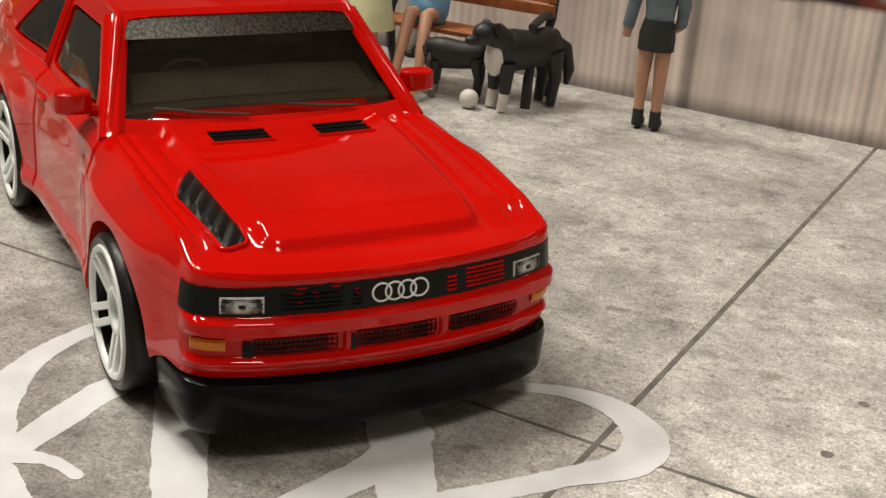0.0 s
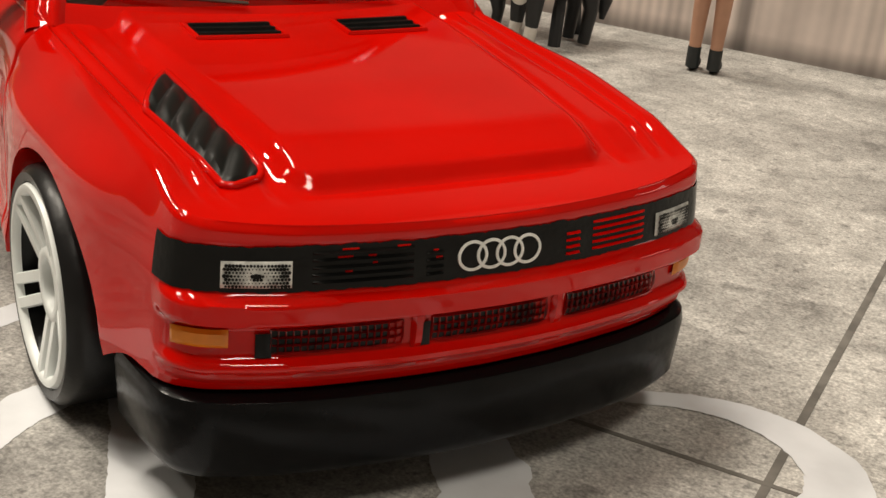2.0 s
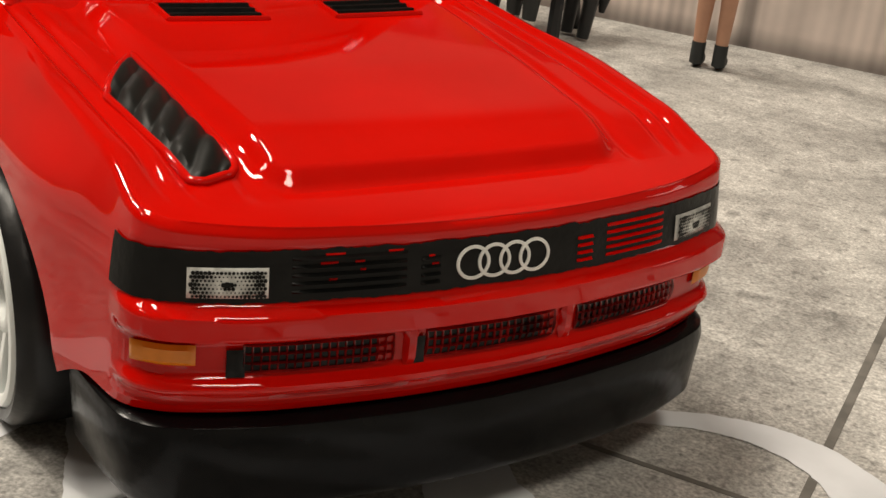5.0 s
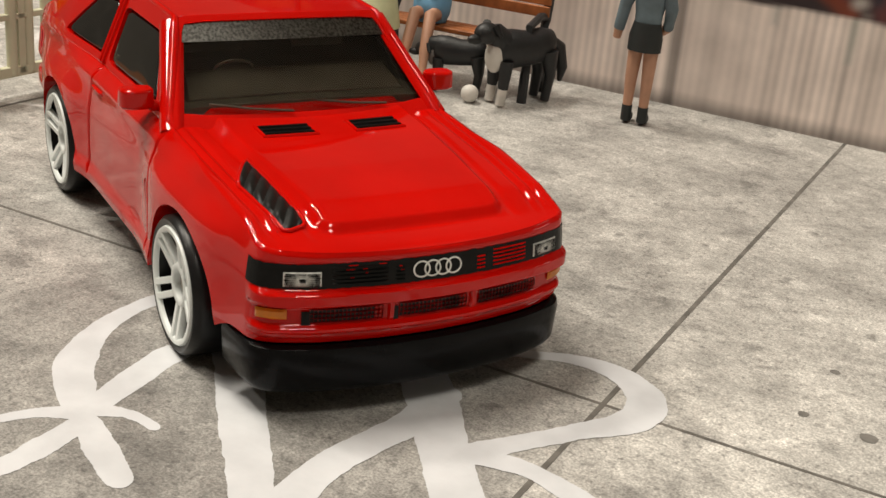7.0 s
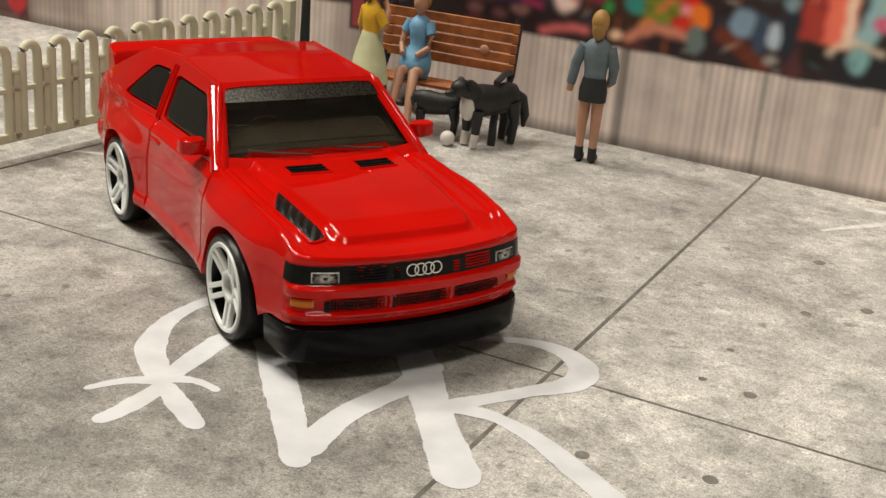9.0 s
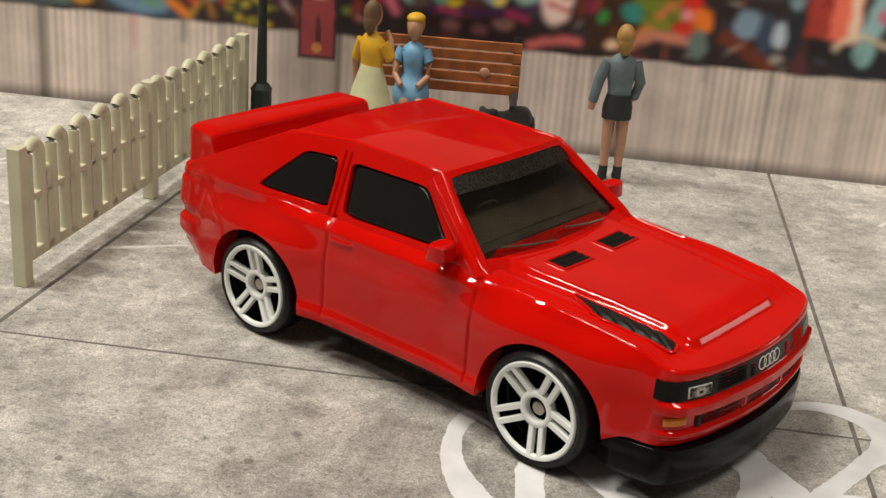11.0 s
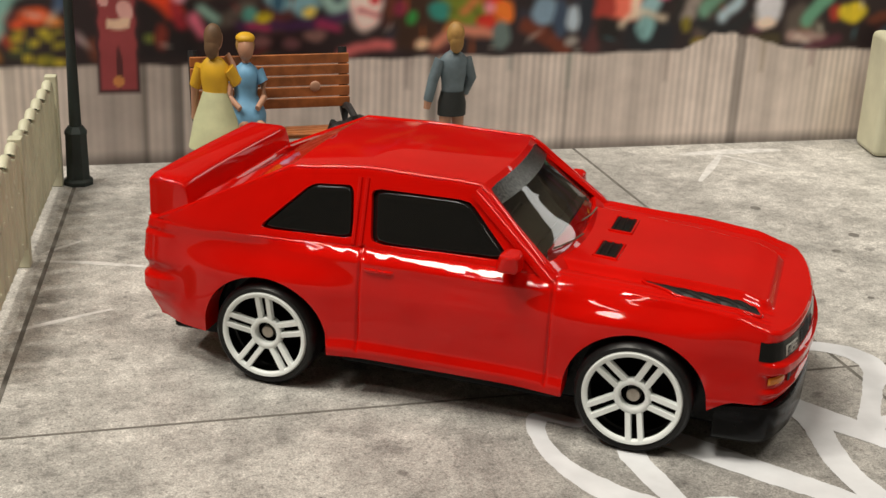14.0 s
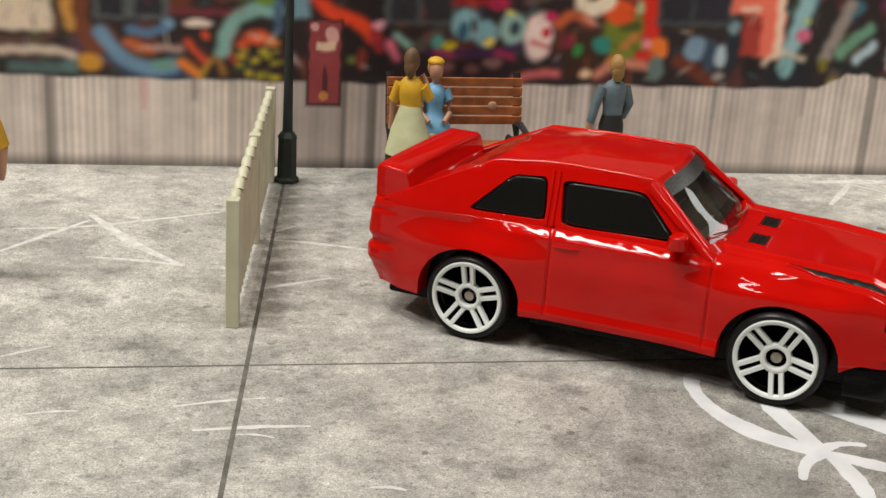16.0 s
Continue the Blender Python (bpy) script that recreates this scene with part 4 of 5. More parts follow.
def interior():
    """The dark moulded inside: floor, dash, headliner block, two seats and the wheel."""
    bm = bmesh.new()
    add_box(bm, (-2.3, -1.18, 1.45), (0.86, 1.18, 1.742))
    add_loft(bm, [[(0.74, y, z) for y, z in ((-1.12, 1.70), (-1.05, 1.765), (1.05, 1.765), (1.12, 1.70))], [(0.40, y, z) for y, z in ((-1.10, 1.70), (-0.98, 1.86), (0.98, 1.86), (1.10, 1.70))], [(0.30, y, z) for y, z in ((-1.10, 1.70), (-0.98, 1.84), (0.98, 1.84), (1.10, 1.70))]])
    add_loft(bm, [[(x, -0.90, top), (x, 0.90, top), (x, 1.08, 1.6), (x, -1.08, 1.6)] for x, top in ((-0.55, 2.20), (-1.6, 2.22), (-2.0, 2.1), (-2.7, 1.8))])
    add_loft(bm, [[(x, -0.92, 2.27), (x, 0.92, 2.27), (x, 0.95, 2.21), (x, -0.95, 2.21)] for x in (-0.6, 0.02)])
    for y in (-0.50, 0.50):
        add_ball(bm, (-0.42, y, 2.00), (0.10, 0.16, 0.14))
        add_loft(bm, [[(x, y - w, z), (x, y + w, z), (x - 0.1, y + w, z + 0.02), (x - 0.1, y - w, z + 0.02)] for x, z, w in ((-0.20, 1.58, 0.24), (-0.32, 1.80, 0.27), (-0.40, 1.92, 0.20))])
    add_tube(bm, [(0.28 + 0.06 * math.sin(a), -0.5 + 0.18 * math.cos(a), 1.83 + 0.13 * math.sin(a)) for a in (k * math.pi / 8 for k in range(17))], 0.02, 6)
    for side in (-1, 1):
        face = [Vector((x, side * (cabin_side_y(z) - 0.11), z)) for x, z in ((-0.6, 1.6), (-0.6, 2.24), (0.02, 2.24), (0.72, 1.68), (0.72, 1.6))]
        add_loft(bm, [face, [p - Vector((0, side * 0.03, 0)) for p in face]])
    return bm


part("interior", interior(), INNER, car, "dark moulded interior seen through the screen", bevel=0.03)
for side in (-1, 1):
    for x0, x1 in ((-1.0, -1.035), (-1.08, -1.115)):
        bm = bmesh.new()
        rows = []
        for k in range(9):
            z = 1.60 + 0.74 * k / 8
            x = x0 + (x1 - x0) * k / 8
            rows.append((x, side * (cabin_side_y(z, x) + 0.002), z))
        add_tube(bm, rows, 0.026, 8)
        part("pillar_rib", bm, RED, car, "thin raised rib on the door pillar")
    line = [A_BASE, A_TOP, B_TOP, C_TOP, C_BASE]
    path = []
    for a, b in zip(line, line[1:]):
        for k in range(8):
            x, z = a[0] + (b[0] - a[0]) * k / 8, a[1] + (b[1] - a[1]) * k / 8
            path.append(cabin_bend(Vector((x, side * (cabin_side_y(z, x) - 0.027), z - 0.018))))
    bm = bmesh.new()
    add_tube(bm, path, [0.05] * 8 + [0.034] * 24, 10)
    part("roof_rail", bm, RED, car, "rounded red edge along pillar and roof")
    # facet added on the pillar, turned so the camera sees a lamp highlight
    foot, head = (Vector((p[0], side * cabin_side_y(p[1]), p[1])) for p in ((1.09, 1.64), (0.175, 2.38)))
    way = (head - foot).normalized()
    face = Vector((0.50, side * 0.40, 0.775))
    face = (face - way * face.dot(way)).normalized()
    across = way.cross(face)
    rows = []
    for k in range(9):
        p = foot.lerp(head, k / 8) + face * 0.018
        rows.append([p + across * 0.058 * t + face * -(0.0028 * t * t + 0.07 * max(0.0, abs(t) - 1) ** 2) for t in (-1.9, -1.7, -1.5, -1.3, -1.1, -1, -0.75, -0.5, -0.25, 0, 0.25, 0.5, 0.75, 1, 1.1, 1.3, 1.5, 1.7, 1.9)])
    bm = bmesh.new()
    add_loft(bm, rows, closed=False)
    part("pillar_glint_facet", bm, RED, car, "added facet on the front pillar, turned to catch a lamp highlight")


def wiper(y0, y1):
    bm = bmesh.new()
    pts = [cabin_bend(Vector((0.955 - 0.765 * t + 0.03, y0 + (y1 - y0) * u, 1.735 + 0.627 * t + 0.012))) for t, u in ((0.01, 0), (0.05, 0.5), (0.11, 1))]
    add_tube(bm, pts, 0.011, 6)
    return bm


for y0, y1 in ((-0.2, -0.95), (0.75, 0.05)):
    part("wiper", wiper(y0, y1), INNER, car, "thin moulded wiper blade")


def on_outline(s, z, out=0.0):
    """A point of the body's skin by length along the outline from the nose's middle (negative: near side)."""
    step = (OUTLINE[1] - OUTLINE[0]).length
    f = abs(s) / step
    i = min(int(f), len(OUTLINE) - 2)
    q = OUTLINE[i].lerp(OUTLINE[i + 1], f - i)
    way = (OUTLINE[i + 1] - OUTLINE[max(i - 1, 0)]).normalized()
    normal = Vector((way.y, -way.x, 0))
    q = q + normal * (swell(q.x, z) + out)
    return Vector((q.x, q.y if s > 0 else -q.y, dip(q.x, z)))


def plain_outline(s, out):
    step = (OUTLINE[1] - OUTLINE[0]).length
    f = abs(s) / step
    i = min(int(f), len(OUTLINE) - 2)
    q = OUTLINE[i].lerp(OUTLINE[i + 1], f - i)
    way = (OUTLINE[i + 1] - OUTLINE[max(i - 1, 0)]).normalized()
    q = q + Vector((way.y, -way.x, 0)) * out
    return Vector((q.x, q.y if s > 0 else -q.y, 0))


def nose_patch(s0, s1, z0, z1, out, thick=0.0, cols=12, rows=4, index=0, bm=None, slope=0.0):
    """A patch of print or plastic that follows the nose, with its own edge when it is thick."""
    bm = bm or bmesh.new()
    grid = []
    for j in range(rows + 1):
        row = []
        for i in range(cols + 1):
            s = s0 + (s1 - s0) * i / cols
            z = z0 + (z1 - z0) * j / rows + slope * i / cols
            edge = 0.0 if 0 < i < cols and 0 < j < rows else 1.0
            row.append(bm.verts.new(on_outline(s, z, out if thick == 0 else out + thick * (1 - edge))))
        grid.append(row)
    for a, b in zip(grid, grid[1:]):
        for i in range(cols):
            bm.faces.new((a[i], a[i + 1], b[i + 1], b[i])).material_index = index
    return bm


# the black band across the nose, from wing to wing
bm = nose_patch(-1.57, 1.57, 1.212, 1.405, 0.007, cols=240, rows=5)
bm.verts.ensure_lookup_table()
for i in range(241):
    for row, reach in ((0, 0.007), (5, 0.007)):
        v = bm.verts[row * 241 + i]
        v.co.z += reach * noise.noise((v.co.y * 14, row, 0.7)) + 0.006 * noise.noise((v.co.y * 45, row, 2.7))
band = part("grille_band", bm, DECAL, car, "matt black printed grille band with worn edges")
HEAD_IN, HEAD_OUT = 0.945, 1.235
for side in (-1, 1):
    bm = bmesh.new()
    nose_patch(side * HEAD_IN, side * HEAD_OUT, 1.232, 1.345, 0.010, 0.010, cols=14, rows=8, bm=bm)
    lamp_ob = part("headlight", bm, SILVER, car, "small silver dotted printed headlight")
    bm = bmesh.new()  # the dark dots of the print
    rnd = random.Random(4 + side)
    for i in range(19):
        for j in range(7):
            u, v = (i + 0.5 + 0.5 * (j % 2)) / 19.5, (j + 0.5) / 7
            gap = math.hypot((u - 0.5) * 1.6, v - 0.45)
            r = 0.0078 * (0.3 + 0.7 * ease(0.15, 0.75, gap)) if gap > 0.22 else 0.0105 * ease(0.24, 0.06, gap)
            r *= 0.75 + 0.5 * rnd.random()
            if r < 0.0022:
                continue
            s, z = side * (HEAD_IN + 0.008 + (HEAD_OUT - HEAD_IN - 0.016) * u), 1.2375 + 0.101 * v
            bm.faces.new([bm.verts.new(on_outline(s + r * math.cos(a), z + r * math.sin(a), 0.0235)) for a in (q * math.pi / 3 for q in range(6))])
    part("dots", bm, DECAL, lamp_ob, "", smooth=False)
# raised bars in the band; the print has missed the crests on one side and patches of the other
rnd = random.Random(21)
for a, b in ((-0.86, -0.42), (0.36, 0.44), (0.52, 0.86), (-0.36, -0.28)):
    long = abs(b - a) > 0.2
    for k in range(5 if long else 4):
        z = 1.243 + 0.031 * k
        bar = part("grille_line", nose_patch(a, b, z, z + 0.013, 0.009, 0.016, cols=10, rows=2), RED if a > 0 else DECAL, band, "thin raised grille bar, red paint bare" if a > 0 else "thin raised black grille bar")
        for _ in range(3 if a < 0 else 0):
            s = a + (b - a) * (0.15 + 0.7 * rnd.random())
            w = min(0.02 + 0.05 * rnd.random(), (b - s) * 0.8)
            if rnd.random() < (0.30 + 0.16 * k if long else 0.3):
                part("bare_patch", nose_patch(s, s + w, z + 0.011, z + 0.021, 0.009, 0.004, cols=4, rows=2), RED, bar, "red paint showing through")


def ring_badge(s):
    bm = bmesh.new()
    rows = []
    for r, out in ((0.0585, 0.010), (0.0605, 0.0145), (0.0715, 0.0145), (0.0735, 0.010)):
        rows.append([on_outline(s + r * 1.02 * math.cos(a) if abs(s) > 1e-6 else r * math.cos(a), 1.308 + r * 0.93 * math.sin(a), out) for a in (k * 2 * math.pi / 36 for k in range(36))])
    add_loft(bm, rows, caps=False)
    return bm


for k in range(4):
    part("badge_ring", ring_badge(-0.140 + 0.0935 * k), LOGO, car, "flat pale ring of the nose badge")


def mesh_panel(s0, s1, z0, z1, mat, label, bars=12):
    """A recessed intake: black backing, fine crossed mesh over it."""
    bm = nose_patch(s0, s1 - 0.12 * (s1 - s0), z0, z1, 0.004, cols=48, rows=3)
    for v in bm.verts:
        v.co.z += 0.006 * noise.noise((v.co.y * 30, s0, z0))
    back = part("intake", bm, mat, car, label)
    bm = bmesh.new()
    for k in range(bars + 1):
        s = s0 + (s1 - s0) * k / bars
        nose_patch(s - 0.0038, s + 0.0038, z0, z1, 0.006, 0.014, cols=2, rows=3, bm=bm)
    for k in range(4):
        z = z0 + (z1 - z0) * k / 3
        nose_patch(s0, s1, z - 0.004, z + 0.004, 0.006, 0.015, cols=14, rows=2, bm=bm)
    part("mesh", bm, RED_DARK, back, "fine red and black mesh")
    return back


for s0, s1 in ((-1.02, -0.44), (-0.30, 0.30), (0.42, 1.02)):
    mesh_panel(s0, s1, 0.925, 1.035, DECAL, "black mesh intake in the bumper", 18)
for s in (-1.05, -0.345):
    part("tow_slot", nose_patch(s - 0.035, s + 0.035, 0.905, 1.02, 0.012, 0.008, cols=4, rows=4), DECAL, car, "small black printed block")
for s in (-0.37, 0.36):
    part("bumper_post", nose_patch(s - 0.03, s + 0.03, 0.90, 1.06, 0.0, 0.03, cols=4, rows=4), RED, car, "raised red divider between the intakes")
for side in (-1, 1):
    bm = nose_patch(side * 1.195, side * 1.45, 0.955, 1.038, 0.012, 0.014, cols=14, rows=5)
    part("indicator", bm, ORANGE, car, "flat orange indicator lamp on the bumper corner")
for k, s in enumerate((-0.95, -0.3, 0.38)):
    part("lower_slot", nose_patch(s, s + 0.62, 0.755, 0.80, -0.004, 0.008, cols=10, rows=3), RED_DULL, car, "shallow lower air slot")


def splitter():
    bm = bmesh.new()
    rings = []
    n = 90
    for i in range(n + 1):
        s = -1.93 + 3.86 * i / n
        o = lambda d: plain_outline(s, d - 0.05)
        prof = ((-0.22, 0.655), (0.03, 0.655), (0.065, 0.635), (0.078, 0.58), (0.060, 0.31), (0.020, 0.25), (-0.30, 0.25))
        rings.append([Vector((o(d).x, o(d).y, z)) for d, z in prof])
    add_loft(bm, rings)
    return bm


part("front_splitter", splitter(), BLACK, car, "thick satin black plastic front spoiler", sharp=50, bevel=0.02)


def base_plate():
    bm = bmesh.new()
    add_box(bm, (-3.30, -1.22, 0.30), (3.30, 1.22, 1.30))
    add_box(bm, (-1.22, -1.36, 0.32), (1.22, 1.36, 0.60))
    add_box(bm, (2.55, -0.75, 0.14), (2.95, 0.75, 0.40))
    return bm


part("base", base_plate(), BLACK, car, "black plastic chassis base", bevel=0.04)


def spoiler():
    """A solid wedge across the sloping tail."""
    bm = bmesh.new()
    prof = [(-3.02, 1.80), (-3.05, 1.95), (-3.085, 2.06), (-3.14, 2.095), (-3.51, 2.11), (-3.565, 2.07), (-3.565, 1.64), (-3.3, 1.62)]
    rings = []
    for i in range(25):
        y = -1.33 + 2.66 * i / 24
        bow = 0.05 * (y / 1.345) ** 2
        low = 0.03 * ease(1.25, 1.345, abs(y))
        rings.append([(x + bow * 0.6, y * (1 - 0.05 * ease(-3.25, -3.58, x)), z - (low if z > 1.9 else 0)) for x, z in prof])
    add_loft(bm, rings)
    return bm


part("rear_spoiler", spoiler(), RED, car, "solid red wedge spoiler across the tail", sharp=35, bevel=0.028)


def mirror(side):
    bm = bmesh.new()
    add_loft(bm, [[(x, side * y, z) for x, z in ((0.51 + f, 1.735), (0.79 - f, 1.735), (0.77 - f, 1.915), (0.56 + f, 1.915))] for y, f in ((1.36, 0.07), (1.40, 0.02), (1.45, 0.0), (1.57, 0.0), (1.63, 0.025), (1.665, 0.07))])
    add_box(bm, (0.62, min(side * 1.30, side * 1.42), 1.70), (0.74, max(side * 1.30, side * 1.42), 1.78))
    return bm


for side in (-1, 1):
    part("door_mirror", mirror(side), RED, car, "rounded red door mirror", bevel=0.06)


def handle(side):
    bm = bmesh.new()
    rings = [[(-0.92 + 0.34 * t, side * (1.462 + d), 1.475 + z) for d, z in ((0.0, -0.025), (0.045 * s, -0.02), (0.05 * s, 0.015), (0.0, 0.022))] for t, s in ((0, 0.5), (0.12, 1), (0.88, 1), (1, 0.5))]
    add_loft(bm, rings)
    return bm


for side in (-1, 1):
    part("door_handle", handle(side), RED, car, "slim moulded red door handle", bevel=0.008)


def hood_plate(corners, out, cols=8, rows=5):
    bm = bmesh.new()
    grid = []
    for j in range(rows + 1):
        row = []
        for i in range(cols + 1):
            a = Vector(corners[0]).lerp(Vector(corners[1]), i / cols)
            b = Vector(corners[3]).lerp(Vector(corners[2]), i / cols)
            p = a.lerp(b, j / rows)
            row.append((p.x, p.y, hood_height(p.x, p.y) + out))
        grid.append(row)
    add_loft(bm, grid, closed=False)
    return bm


def vent(y0, y1, x0, x1):
    ob = part("hood_vent", hood_plate([(x1, y0), (x1, y1), (x0, y1), (x0, y0)], 0.008), DECAL, car, "black slatted vent in the hood")
    for k in range(3):
        x = x0 + (x1 - x0) * (k + 0.5) / 3
        bm = bmesh.new()
        add_tube(bm, [(x, y0 + (y1 - y0) * t, hood_height(x, y0 + (y1 - y0) * t) + 0.008) for t in (0.04, 0.5, 0.96)], 0.016, 6)
        part("slat", bm, DECAL, ob)
    rim = bmesh.new()
    loop = [(x0, y0), (x1, y0), (x1, y1), (x0, y1), (x0, y0)]
    for a, b in zip(loop, loop[1:]):
        add_tube(rim, [(a[0] + (b[0] - a[0]) * t, a[1] + (b[1] - a[1]) * t, hood_height(a[0] + (b[0] - a[0]) * t, a[1] + (b[1] - a[1]) * t) + 0.002) for t in (-0.02, 0.5, 1.02)], 0.017, 6)
    part("rim", rim, RED, ob, "thin red edge round the vent")
    return ob


vent(-0.655, -0.16, 1.33, 1.575)
vent(0.22, 0.69, 1.33, 1.575)


def scoop(side):
    """The long slanting duct beside the hood bulge, black inside with ribs across."""
    corners = [Vector((1.84, side * 0.935)), Vector((3.06, side * 0.885)), Vector((3.13, side * 1.09)), Vector((2.38, side * 1.205))]

    def spot(u, v):
        near = min(u, 1 - u) / 0.07
        full = 1.0 if near >= 1 else max(0.30, 1 - (1 - near) ** 3) ** 0.5
        v = 0.5 + (v - 0.5) * full
        return corners[0].lerp(corners[1], u).lerp(corners[3].lerp(corners[2], u), v)

    bm = bmesh.new()
    grid = []
    for j in range(17):
        row = []
        for i in range(141):
            p = spot(i / 140, j / 16)
            wall = ease(0.0, 0.14, min(j / 16, 1 - j / 16)) * ease(0.0, 0.03, min(i / 140, 1 - i / 140))
            rib = 0.5 - 0.5 * math.cos((0.5 * p.x - 0.87 * abs(p.y)) * 2 * math.pi / 0.098)
            row.append((p.x, p.y, hood_height(p.x, p.y) + 0.004 + wall * (0.002 + 0.022 * math.sqrt(rib))))
        grid.append(row)
    add_loft(bm, grid, closed=False)
    ob = part("hood_duct", bm, DUCT, car, "long black ribbed duct in the hood")
    bm = bmesh.new()
    loop = [spot(i / 40, 0) for i in range(41)] + [spot(1, v / 6) for v in range(1, 6)] + [spot(1 - i / 40, 1) for i in range(41)] + [spot(0, 1 - v / 6) for v in range(1, 7)]
    add_tube(bm, [(p.x, p.y, hood_height(p.x, p.y) + 0.006) for p in loop], 0.018, 10)
    part("rim", bm, RED, ob, "raised red rim of the duct")
    return ob


scoop(-1)


def wheel(x, z, side, radius, spin):
    w = new("wheel")
    w.empty_display_size = 0.002
    w.parent = car
    w["label"] = "white double five-spoke wheel with black tyre"
    w.matrix_basis = pose(x * S, side * 1.605 * S, z * S, 90 * side, 0, 0)
    # local z points inwards to the car when the wheel lies flat; the face is at z = 0
    bm = bmesh.new()
    prof = [(radius * 0.84, 0.03), (radius * 0.86, 0.004), (radius * 0.93, -0.005), (radius * 0.985, 0.03), (radius, 0.08), (radius, 0.34), (radius * 0.94, 0.40), (radius * 0.6, 0.40), (radius * 0.6, 0.28), (radius * 0.80, 0.22)]
    rings = [[(r * math.cos(a), r * math.sin(a), h) for r, h in prof] for a in (k * 2 * math.pi / 64 for k in range(64))]
    rings.append(rings[0])
    add_loft(bm, rings, caps=False)
    bmesh.ops.remove_doubles(bm, verts=bm.verts, dist=0.0005)
    part("tyre", bm, TYRE, w, "smooth black tyre", sharp=50)
    # solid black disc without gloss, so the gaps between spokes stay dark
    bm = bmesh.new()
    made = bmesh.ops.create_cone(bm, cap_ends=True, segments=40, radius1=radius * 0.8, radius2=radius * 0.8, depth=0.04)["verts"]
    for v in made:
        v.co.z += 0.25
    part("wheel_back", bm, MATT, w, "matt black disc behind the spokes")
    rim = bmesh.new()
    prof = [(radius * 0.745, 0.028), (radius * 0.75, 0.004), (radius * 0.775, -0.014), (radius * 0.83, -0.012), (radius * 0.855, 0.02), (radius * 0.83, 0.03)]
    rings = [[(r * math.cos(a), r * math.sin(a), h) for r, h in prof] for a in (k * 2 * math.pi / 64 for k in range(64))]
    rings.append(rings[0])
    add_loft(rim, rings, caps=False)
    bmesh.ops.remove_doubles(rim, verts=rim.verts, dist=0.0005)
    rim_ob = part("rim", rim, WHITE, w, "white plastic rim", sharp=60)
    for k in range(5):
        a = spin + k * 2 * math.pi / 5
        for off in (-1, 1):
            bm = bmesh.new()
            rings = []
            for t in (0.0, 0.33, 0.66, 1.0):
                r = radius * (0.27 + 0.50 * t)
                mid = off * radius * (0.096 + 0.010 * t)
                wide = radius * 0.052
                hgt = 0.062 - 0.064 * t
                pts = []
                for q, h in ((-wide, hgt + 0.05), (-wide, hgt + 0.004), (-wide * 0.8, hgt - 0.008), (wide * 0.8, hgt - 0.008), (wide, hgt + 0.004), (wide, hgt + 0.05)):
                    u, v = r, mid + q
                    pts.append((u * math.cos(a) - v * math.sin(a), u * math.sin(a) + v * math.cos(a), h))
                rings.append(pts)
            add_loft(bm, rings)
            part("spoke", bm, WHITE, rim_ob, smooth=True, sharp=50)
    bm = bmesh.new()
    prof = [(radius * 0.212, 0.14), (radius * 0.212, 0.062), (radius * 0.225, 0.050), (radius * 0.305, 0.050), (radius * 0.325, 0.068), (radius * 0.318, 0.14)]
    rings = [[(r * math.cos(b), r * math.sin(b), h) for r, h in prof] for b in (k * 2 * math.pi / 40 for k in range(40))]
    rings.append(rings[0])
    add_loft(bm, rings, caps=False)
    part("hub", bm, WHITE, rim_ob, "white hub ring", sharp=60)
    bm = bmesh.new()
    made = bmesh.ops.create_cone(bm, cap_ends=True, segments=24, radius1=radius * 0.115, radius2=radius * 0.125, depth=0.10)["verts"]
    for v in made:
        v.co.z += 0.145
    part("axle_end", bm, STEEL, rim_ob, "dull steel axle end", bevel=0.01)
    return w


for (x, z), spins in zip(WHEELS, ((1.25, -1.10), (0.35, -1.606))):
    wheel(x, z, 1, z, spins[0])
    wheel(x, z, -1, z, spins[1])


bm = bmesh.new()
add_ball(bm, (-2.40, -1.455, 1.565), (0.045, 0.022, 0.03), turn=0.6)
part("filler_knob", bm, RED, car, "tiny raised red knob below the quarter window")

# ---- things round the car ----
def picket_fence():
    """A cream plastic fence: end posts, rails, pairs of pickets closed by arches, with short pickets between."""
    ob = thing("picket_fence", (-5.44, 0.31, 0), 83.8, "cream plastic toy picket fence with arched tops", "fence")
    length, d = 6.95, 0.07
    for x in (0.0, length / 2, length):
        bm = bmesh.new()
        add_box(bm, (x - 0.09, -0.09, 0), (x + 0.09, 0.09, 1.76))
        part("post", bm, CREAM, ob, bevel=0.02)
    for z0, z1 in ((0.26, 0.40), (1.02, 1.10)):
        bm = bmesh.new()
        add_box(bm, (0, -0.05, z0), (length, 0.05, z1))
        part("rail", bm, CREAM, ob, bevel=0.015)
    pitch = 0.56
    n = int(length / pitch)
    for k in range(n):
        x = 0.34 + k * pitch
        if x > length - 0.2:
            break
        bm = bmesh.new()
        r = 0.145
        pts = [(x - r, 0, 0.30)] + [(x - r * math.cos(a), 0, 1.55 + r * math.sin(a) * 1.15) for a in (q * math.pi / 10 for q in range(11))] + [(x + r, 0, 0.30)]
        add_tube(bm, pts, 0.074, 10)
        part("arch_picket", bm, CREAM, ob)
        bm = bmesh.new()
        add_box(bm, (x + pitch / 2 - 0.05, -0.05, 0.30), (x + pitch / 2 + 0.05, 0.05, 1.30))
        add_ball(bm, (x + pitch / 2, 0, 1.33), (0.075, 0.07, 0.06))
        part("short_picket", bm, CREAM, ob)
    return ob


picket_fence()


